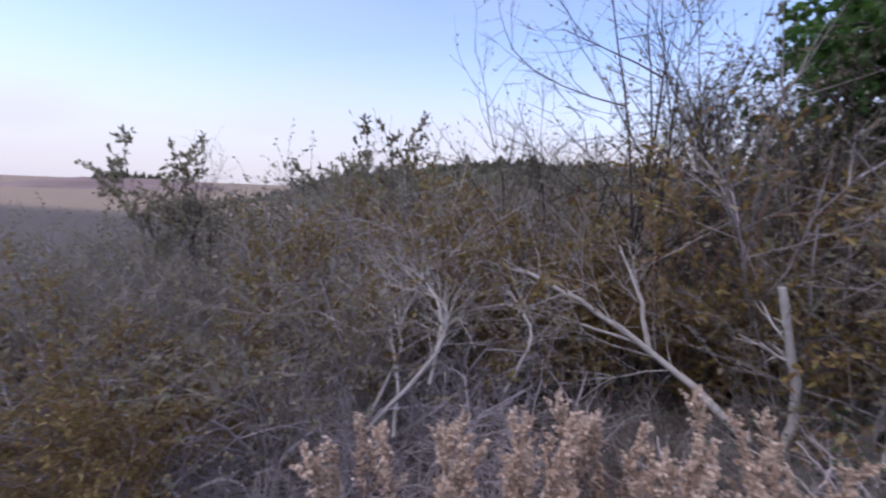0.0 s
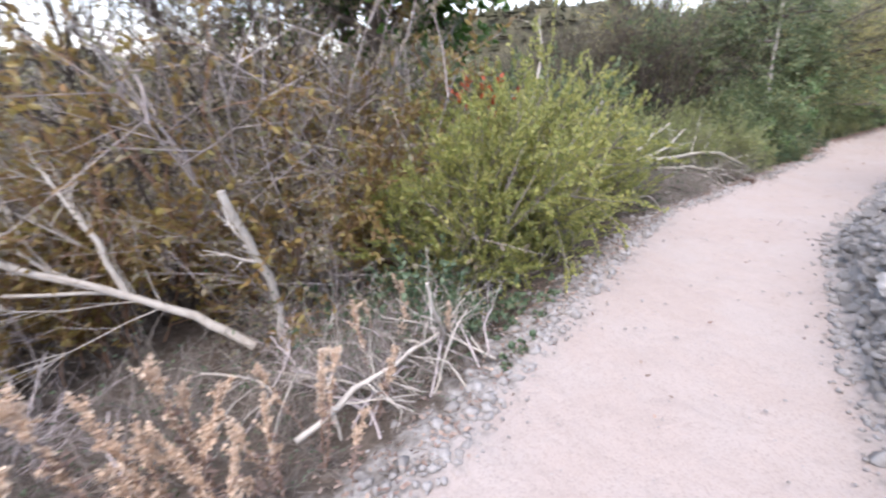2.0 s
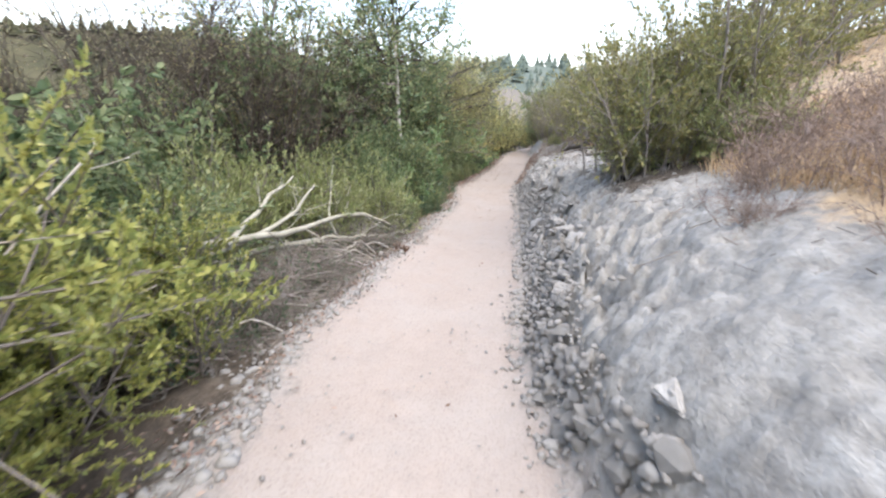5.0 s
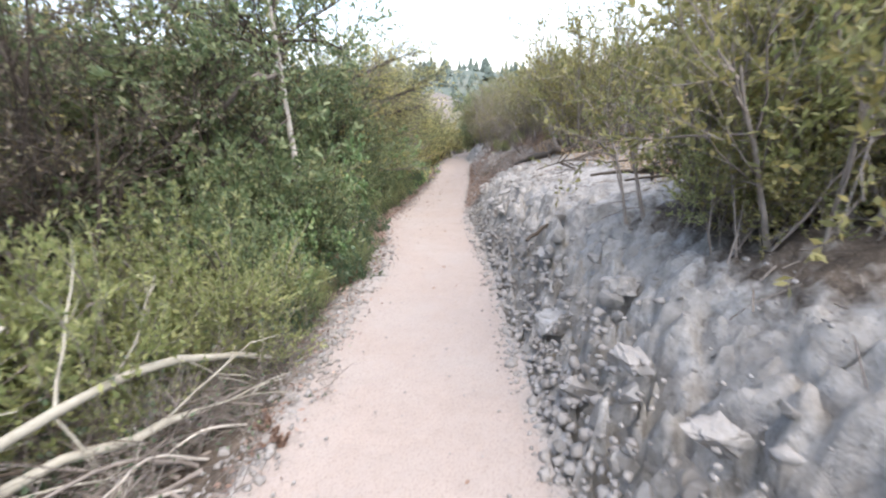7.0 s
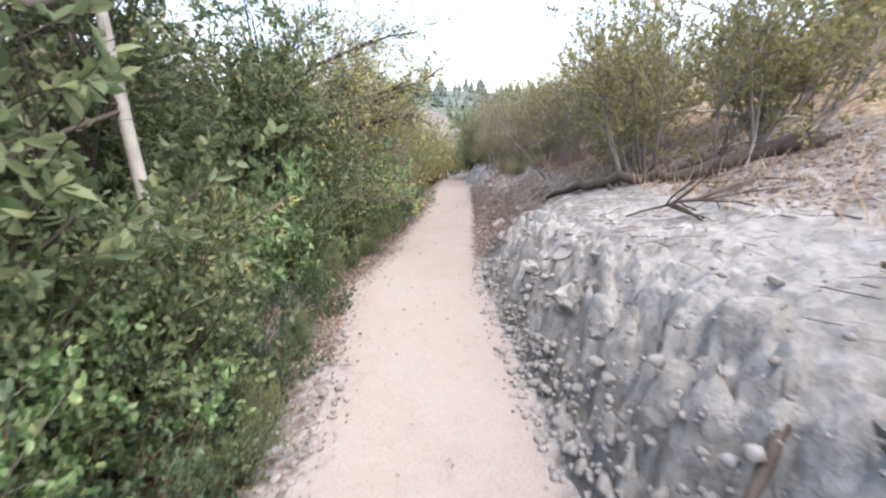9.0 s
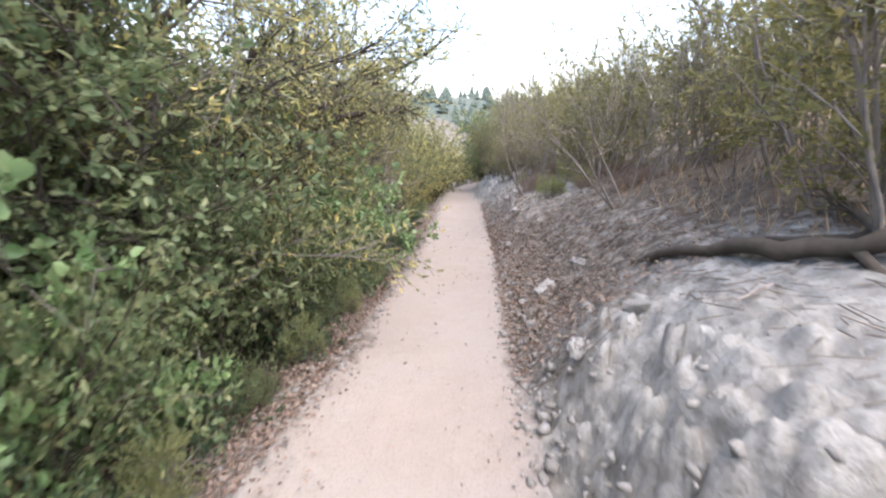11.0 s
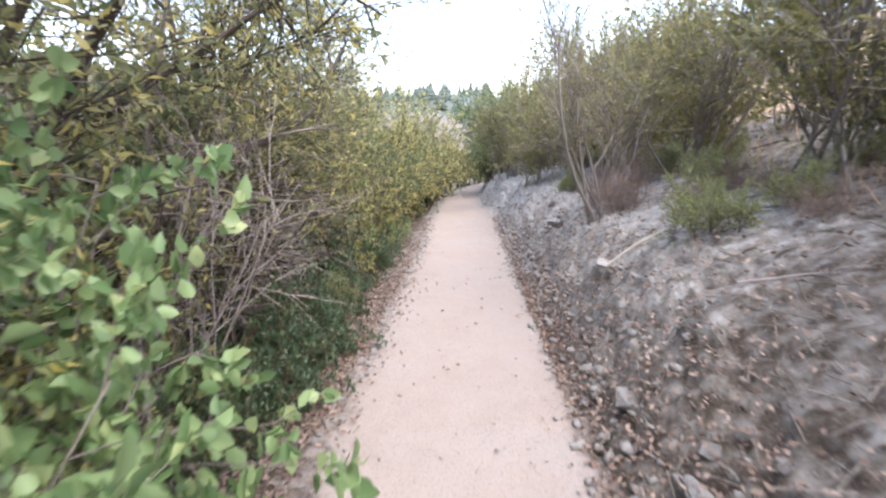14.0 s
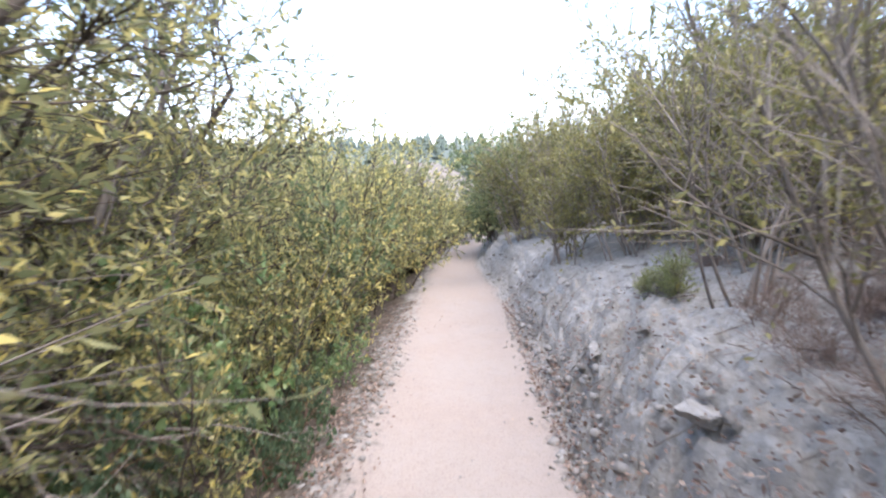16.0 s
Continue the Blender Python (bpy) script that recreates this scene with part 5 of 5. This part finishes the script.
for i in range(46):
    y, z = heap.uniform(19.6, 22.2), heap.uniform(0.35, 1.2)
    bend, reach = heap.uniform(-0.7, 0.5), heap.uniform(-2.35, -1.75)
    dead_limb("dead_limb", "grey leafless limb in a heap of fallen willow", [(-3.9, y - bend, float(land(-3.9, y - bend)) + 0.1), (-3.2, y - 0.4 * bend, 0.75 * z), (-2.6, y, z), (reach, y + 0.5 * bend, z + heap.uniform(-0.12, 0.12))],
              heap.uniform(0.014, 0.03), 0.008, (BARK_GREY, BARK_DARK)[i % 2], 600 + i, 7, 0.6, 3, 0.4)
dead_limb("exposed_root", "thick dark root lying across the bank", on_land([(0.92, 16.1, 0.0), (1.02, 15.85, 0.03), (1.26, 15.2, 0.06), (1.55, 14.75, 0.07), (1.9, 14.35, 0.07), (2.4, 14.1, 0.07), (3.0, 13.9, 0.05)]), 0.03, 0.085, BARK_DARK, 44, 5, 0.5, 2, 0.5, category="root", k=10)
dead_limb("exposed_root", "thin dark root beside the thick one", on_land([(1.3, 15.6, 0.02), (1.55, 15.2, 0.04), (1.95, 14.85, 0.04), (2.6, 14.6, 0.03)]), 0.015, 0.045, BARK_DARK, 45, 5, 0.5, 2, 0.4, "root")
dead_limb("exposed_root", "forked dark root above the thick one", on_land([(1.55, 14.8, 0.1), (1.75, 15.2, 0.1), (2.0, 15.7, 0.06), (2.2, 16.1, 0.03)]), 0.035, 0.018, BARK_DARK, 46, 4, 0.4, 2, 0.4, "root")
dead_limb("fallen_branch", "pale dead branch leaning on the slope", on_land([(3.6, 15.0, 0.1), (3.1, 15.5, 0.35), (2.7, 16.0, 0.5), (2.4, 16.3, 0.55)]), 0.02, 0.008, BARK_PALE, 47, 6, 0.5, 3, 0.5)
for i, (pts, r) in enumerate(((((1.2, 11.35, 1.06), (1.5, 11.15, 1.12), (1.8, 11.12, 1.16), (2.3, 10.85, 1.28)), 0.06), (((1.3, 10.7, 1.08), (1.9, 10.75, 1.16), (2.5, 10.9, 1.3)), 0.045),
                              (((1.45, 11.6, 1.17), (2.0, 11.2, 1.26), (2.7, 11.2, 1.42)), 0.04), (((1.9, 10.4, 1.13), (2.3, 11.1, 1.28), (2.5, 11.7, 1.4)), 0.035),
                              (((0.95, 13.0, 0.98), (1.4, 12.9, 1.13), (1.9, 13.1, 1.24)), 0.035))):
    dead_limb("fallen_log", "dark weathered branch lying on the bank", pts, r * 0.22, r * 0.5, BARK_DARK, 50 + i, 11, 0.6, 4, 0.5, "log", 9)
dead_limb("stick", "short dark stick on the rubble", [(0.5, 10.85, 0.5), (0.62, 10.96, 0.56), (0.75, 11.1, 0.63)], 0.02, 0.016, BARK_DARK, 60)
dead_limb("stick", "bare stick caught across the bank", [(0.45, 20.05, 0.66), (0.7, 20.05, 0.87), (1.15, 20.1, 0.98)], 0.008, 0.006, BARK_PALE, 61)
for i in range(26):
    y = rng.uniform(10.4, 23)
    x = edges(y)[1] + rng.uniform(0.7, 2.4)
    a, ln = rng.uniform(0, 6.28), rng.uniform(0.12, 0.4)
    z0, z1 = float(land(x, y)) + 0.02, float(land(x + ln * math.cos(a), y + ln * math.sin(a))) + 0.02
    dead_limb("stick", "thin dead stick on the bank", [(x, y, z0), (x + ln * math.cos(a), y + ln * math.sin(a), z1)], 0.007, 0.004, BARK_TWIG if i % 3 else BARK_DARK, 70 + i, 2, 0.2, 1, 0.8)


# ---- stones, gravel, litter and grass ----
def stone_mesh(seed):
    r = np.random.default_rng(seed)
    bm = bmesh.new()
    for p in unit(r.normal(0, 1, (17, 3))) * r.uniform(0.8, 1.05, (17, 1)) * np.array([1.15, 0.95, 0.75]):
        bm.verts.new(p)
    got = bmesh.ops.convex_hull(bm, input=bm.verts)
    bmesh.ops.delete(bm, geom=[g for g in got["geom_interior"] if isinstance(g, bmesh.types.BMVert)], context="VERTS")
    bmesh.ops.recalc_face_normals(bm, faces=bm.faces)
    me = bpy.data.meshes.new("stone")
    bm.to_mesh(me)
    bm.free()
    me.materials.append(STONE)
    return me


STONES = [stone_mesh(900 + i) for i in range(10)]
for i in range(300):
    y = rng.uniform(2.6, 6.8) if i < 190 else rng.uniform(6.8, 11.5) if i < 260 else rng.uniform(11.5, 26)
    e = float(np.clip(rng.normal(0.1, 0.05), 0.02, 0.24)) if i < 190 else float(np.clip(rng.normal(0.26, 0.13), 0.05, 0.6)) if i % 7 else rng.uniform(0.6, 1.6)
    x = edges(y)[1] + e
    s = float(np.clip(rng.lognormal(-3.05, 0.4), 0.025, 0.085)) * (1.0 if e < 0.6 else 0.45)
    ob = new("stone", STONES[i % 10])
    ob.parent = ground
    ob.matrix_basis = pose(x, y, float(land(x, y)) - s * 0.25, rng.uniform(0, 40), rng.uniform(0, 40), rng.uniform(0, 360)) @ Matrix.Diagonal((s, s * rng.uniform(0.7, 1.1), s * rng.uniform(0.7, 1.1), 1))


def gravel():
    r = np.random.default_rng(41)
    base = [(np.array([v.co for v in me.vertices]), [tuple(p.vertices) for p in me.polygons]) for me in STONES]
    bag = Bag()
    for i in range(12000):
        y = r.uniform(1.0, 26) if i % 3 else r.uniform(1.0, 10)
        lx, rx = edges(y)
        q = i % 10
        if q < 4:
            x = lx - abs(r.normal(0.05, 0.22)) + 0.05 + abs(r.normal(0, 0.09))
        elif q < 9:
            x = rx + abs(r.normal(0.18, 0.28)) - 0.06 - abs(r.normal(0, 0.07))
        else:
            x = r.uniform(lx, rx)
        if x > rx + (0.2 if y < 6.4 else 0.16) and (y < 6.4 or i % 5):
            continue
        s = float(np.clip(r.lognormal(-4.3, 0.6), 0.004, 0.05)) * (0.45 if q == 9 else (0.95 if y < 6 else 0.75) if q < 4 else 1.0 if x < rx + 0.35 else 0.5)
        if q == 9 and i % 20 == 9 or lx + 0.12 < x < rx - 0.1 and s > 0.014:
            s *= 0.4
        v, f = base[i % 10]
        a = r.uniform(0, 6.28)
        c, sn = math.cos(a), math.sin(a)
        w = v @ np.array([[c, sn, 0], [-sn, c, 0], [0, 0, 1]]) * s + np.array([x, y, float(land(x, y)) + s * 0.1])
        bag.add(w, f)
    tagged(new("gravel", bag.mesh("gravel", STONE)), "loose pale gravel and crumbs along the path edges", "gravel", kind="stuff")


def litter():
    r = np.random.default_rng(43)
    n = 32000
    y = r.uniform(1, 27, n)
    y[24000:] = r.uniform(13, 24, 8000)
    y[:12000] = r.uniform(12.5, 22, 12000)
    lx, rx = edges(y)
    side = r.uniform(0, 1, n)
    right = rx + np.abs(r.normal(0.1, 0.35, n)) * np.interp(y, (19, 20), (1, 0.3)) * np.where(np.arange(n) > 24000, 3.5, np.where(np.arange(n) % 3, 1, 4)) - 0.05
    left = lx - np.abs(r.normal(0.06, 0.26, n)) + 0.02 + np.where(np.arange(n) % 7 == 0, r.uniform(0, 0.25, n), 0)
    x = np.where(side < 0.45, left, np.where(side < 0.99, np.where(y > 15.4, right, rx + r.uniform(1.7, 3.4, n)), r.uniform(lx, rx)))
    keep = ~((x < lx - 0.1) & (y > 5.8) & (y < 9.4))
    x, y = x[keep], y[keep]
    n = len(x)
    z = land(x, y) + r.uniform(0.004, 0.03, n)
    way = unit(np.stack([r.normal(0, 1, n), r.normal(0, 1, n), r.normal(0, 0.3, n)], 1))
    v, f = blades(r, np.stack([x, y, z], 1), way, 0.036, 0.018, 0.35)
    tagged(new("leaf_litter", mesh_of("leaf_litter", v, [f], LITTER)), "fallen reddish-brown leaves along the path", "leaf litter", kind="stuff")


def grass():
    r = np.random.default_rng(47)
    n = 52000
    y = r.uniform(2.5, 30, n)
    y[:20000] = r.uniform(3.5, 12, 20000)
    _, rx = edges(y)
    e = 1.45 + np.abs(r.normal(0, 1, n)) * np.where(np.arange(n) < 30000, 2.0, 6.0)
    x = rx + e
    keep = (r.uniform(0, 1, n) < np.interp(y, (7, 10.5, 20, 30), (1, 0.4, 0.25, 0.4)) + np.interp(e, (3, 6), (0, 0.6)))
    clump = np.array([noise.noise(Vector((a * 0.9, b * 0.9, 4))) for a, b in zip(x, y)])
    keep &= clump > -0.15 - 0.06 * e
    x, y, e = x[keep], y[keep], e[keep]
    m = len(x)
    way = unit(np.stack([r.normal(0, 0.45, m), r.normal(0, 0.45, m), np.ones(m)], 1))
    v, f = blades(r, np.stack([x, y, land(x, y) - 0.01], 1), way, 0.2, 0.008, 0.1)
    tagged(new("dry_grass", mesh_of("dry_grass", v, [f], STRAW)), "dry straw-coloured grass covering the slope", "grass", kind="stuff")


def rubble():
    r = np.random.default_rng(53)
    base = [(np.array([v.co for v in me.vertices]), [tuple(p.vertices) for p in me.polygons]) for me in STONES]
    bag = Bag()
    for i in range(1700):
        y = r.uniform(6, 13.5) if i % 2 else r.uniform(2.8, 30)
        x = edges(y)[1] + (abs(r.normal(0.06, 0.18)) + 0.02 if i < 1400 else r.uniform(0.25, 1.1))
        if y < 6.4 and x > edges(y)[1] + 0.22:
            continue
        s = float(np.clip(r.lognormal(-4.0 if i < 1400 else -4.7, 0.5), 0.006, 0.05 if i < 1400 else 0.025))
        v, f = base[i % 10]
        a = r.uniform(0, 6.28)
        c, sn = math.cos(a), math.sin(a)
        t = r.uniform(-0.6, 0.6)
        w = v @ np.array([[1, 0, 0], [0, math.cos(t), math.sin(t)], [0, -math.sin(t), math.cos(t)]]) @ np.array([[c, sn, 0], [-sn, c, 0], [0, 0, 1]])
        bag.add(w * s * np.array([1, 1, 0.9]) + np.array([x, y, float(land(x, y)) - s * 0.05]), f)
    tagged(new("rubble", bag.mesh("rubble", STONE)), "crumbled grey rock and clods along the foot of the bank", "rubble", kind="stuff")


def twig_litter():
    r = np.random.default_rng(59)
    n = 2600
    y = r.uniform(1.5, 27, n)
    y[:1300] = r.uniform(12.5, 20.5, 1300)
    lx, rx = edges(y)
    x = np.where(r.uniform(0, 1, n) < 0.35, lx - np.abs(r.normal(0.15, 0.3, n)), rx + 0.1 + np.where(y > 15, 0.0, 0.6) + np.abs(r.normal(0, 0.9, n)))
    a = r.uniform(0, 6.28, n)
    ln = r.uniform(0.04, 0.2, n)
    x2, y2 = x + np.cos(a) * ln, y + np.sin(a) * ln
    p = np.stack([np.stack([x, y, land(x, y) + 0.012], 1), np.stack([x2, y2, land(x2, y2) + 0.016], 1)], 1)
    v, f = tubes(p, np.repeat(r.uniform(0.0015, 0.005, (n, 1)), 2, 1), 3)
    tagged(new("twig_litter", mesh_of("twig_litter", v, [f], BARK_GREY)), "small broken twigs scattered beside the path", "twigs", kind="stuff")


def boulder(x, y, r, seed, label):
    rnd = np.random.default_rng(seed + 700)
    bm = bmesh.new()
    for p in unit(rnd.normal(0, 1, (15, 3))) * rnd.uniform(0.75, 1.15, (15, 1)):
        bm.verts.new(p)
    got = bmesh.ops.convex_hull(bm, input=bm.verts)
    bmesh.ops.delete(bm, geom=[g for g in got["geom_interior"] if isinstance(g, bmesh.types.BMVert)], context="VERTS")
    bmesh.ops.subdivide_edges(bm, edges=bm.edges[:], cuts=4, use_grid_fill=True)
    bmesh.ops.recalc_face_normals(bm, faces=bm.faces[:])
    for v in bm.verts:
        q = v.co * 2.2 + Vector((seed * 3.7, 0, 0))
        v.co *= 1 + 0.16 * noise.noise(q) - 0.22 * abs(noise.noise(q * 2.3)) + 0.09 * noise.noise(q * 5)
        v.co = Vector((v.co.x * r * 1.15, v.co.y * r * 0.95, v.co.z * r * 0.7))
    me = bpy.data.meshes.new("clod")
    bm.to_mesh(me)
    bm.free()
    me.materials.append(STONE)
    ob = tagged(new("clod", me), label, "rock", "clods in the bank")
    ob.matrix_basis = pose(x, y, float(land(x, y)) - r * 0.33, 0, 0, seed * 47)


for i, (x, y, r) in enumerate(((0.42, 16.75, 0.16), (0.75, 16.95, 0.12), (0.5, 9.6, 0.15), (0.85, 9.35, 0.13), (0.5, 8.9, 0.1), (0.68, 8.75, 0.11), (0.75, 8.2, 0.1), (0.8, 7.8, 0.12), (1.05, 4.75, 0.12), (0.95, 5.6, 0.09),
                               (1.2, 4.3, 0.1), (0.66, 7.0, 0.09), (0.6, 10.4, 0.1), (0.35, 13.4, 0.1), (0.45, 12.6, 0.12), (0.7, 13.1, 0.09), (0.3, 15.2, 0.1), (0.55, 20.3, 0.12), (0.6, 22.2, 0.12), (0.5, 23.4, 0.1), (0.35, 18.6, 0.08))):
    boulder(x, y, r, i + 1, "pale grey crumbling clod of earth in the bank")

twig_litter()
rubble()
gravel()
litter()
grass()
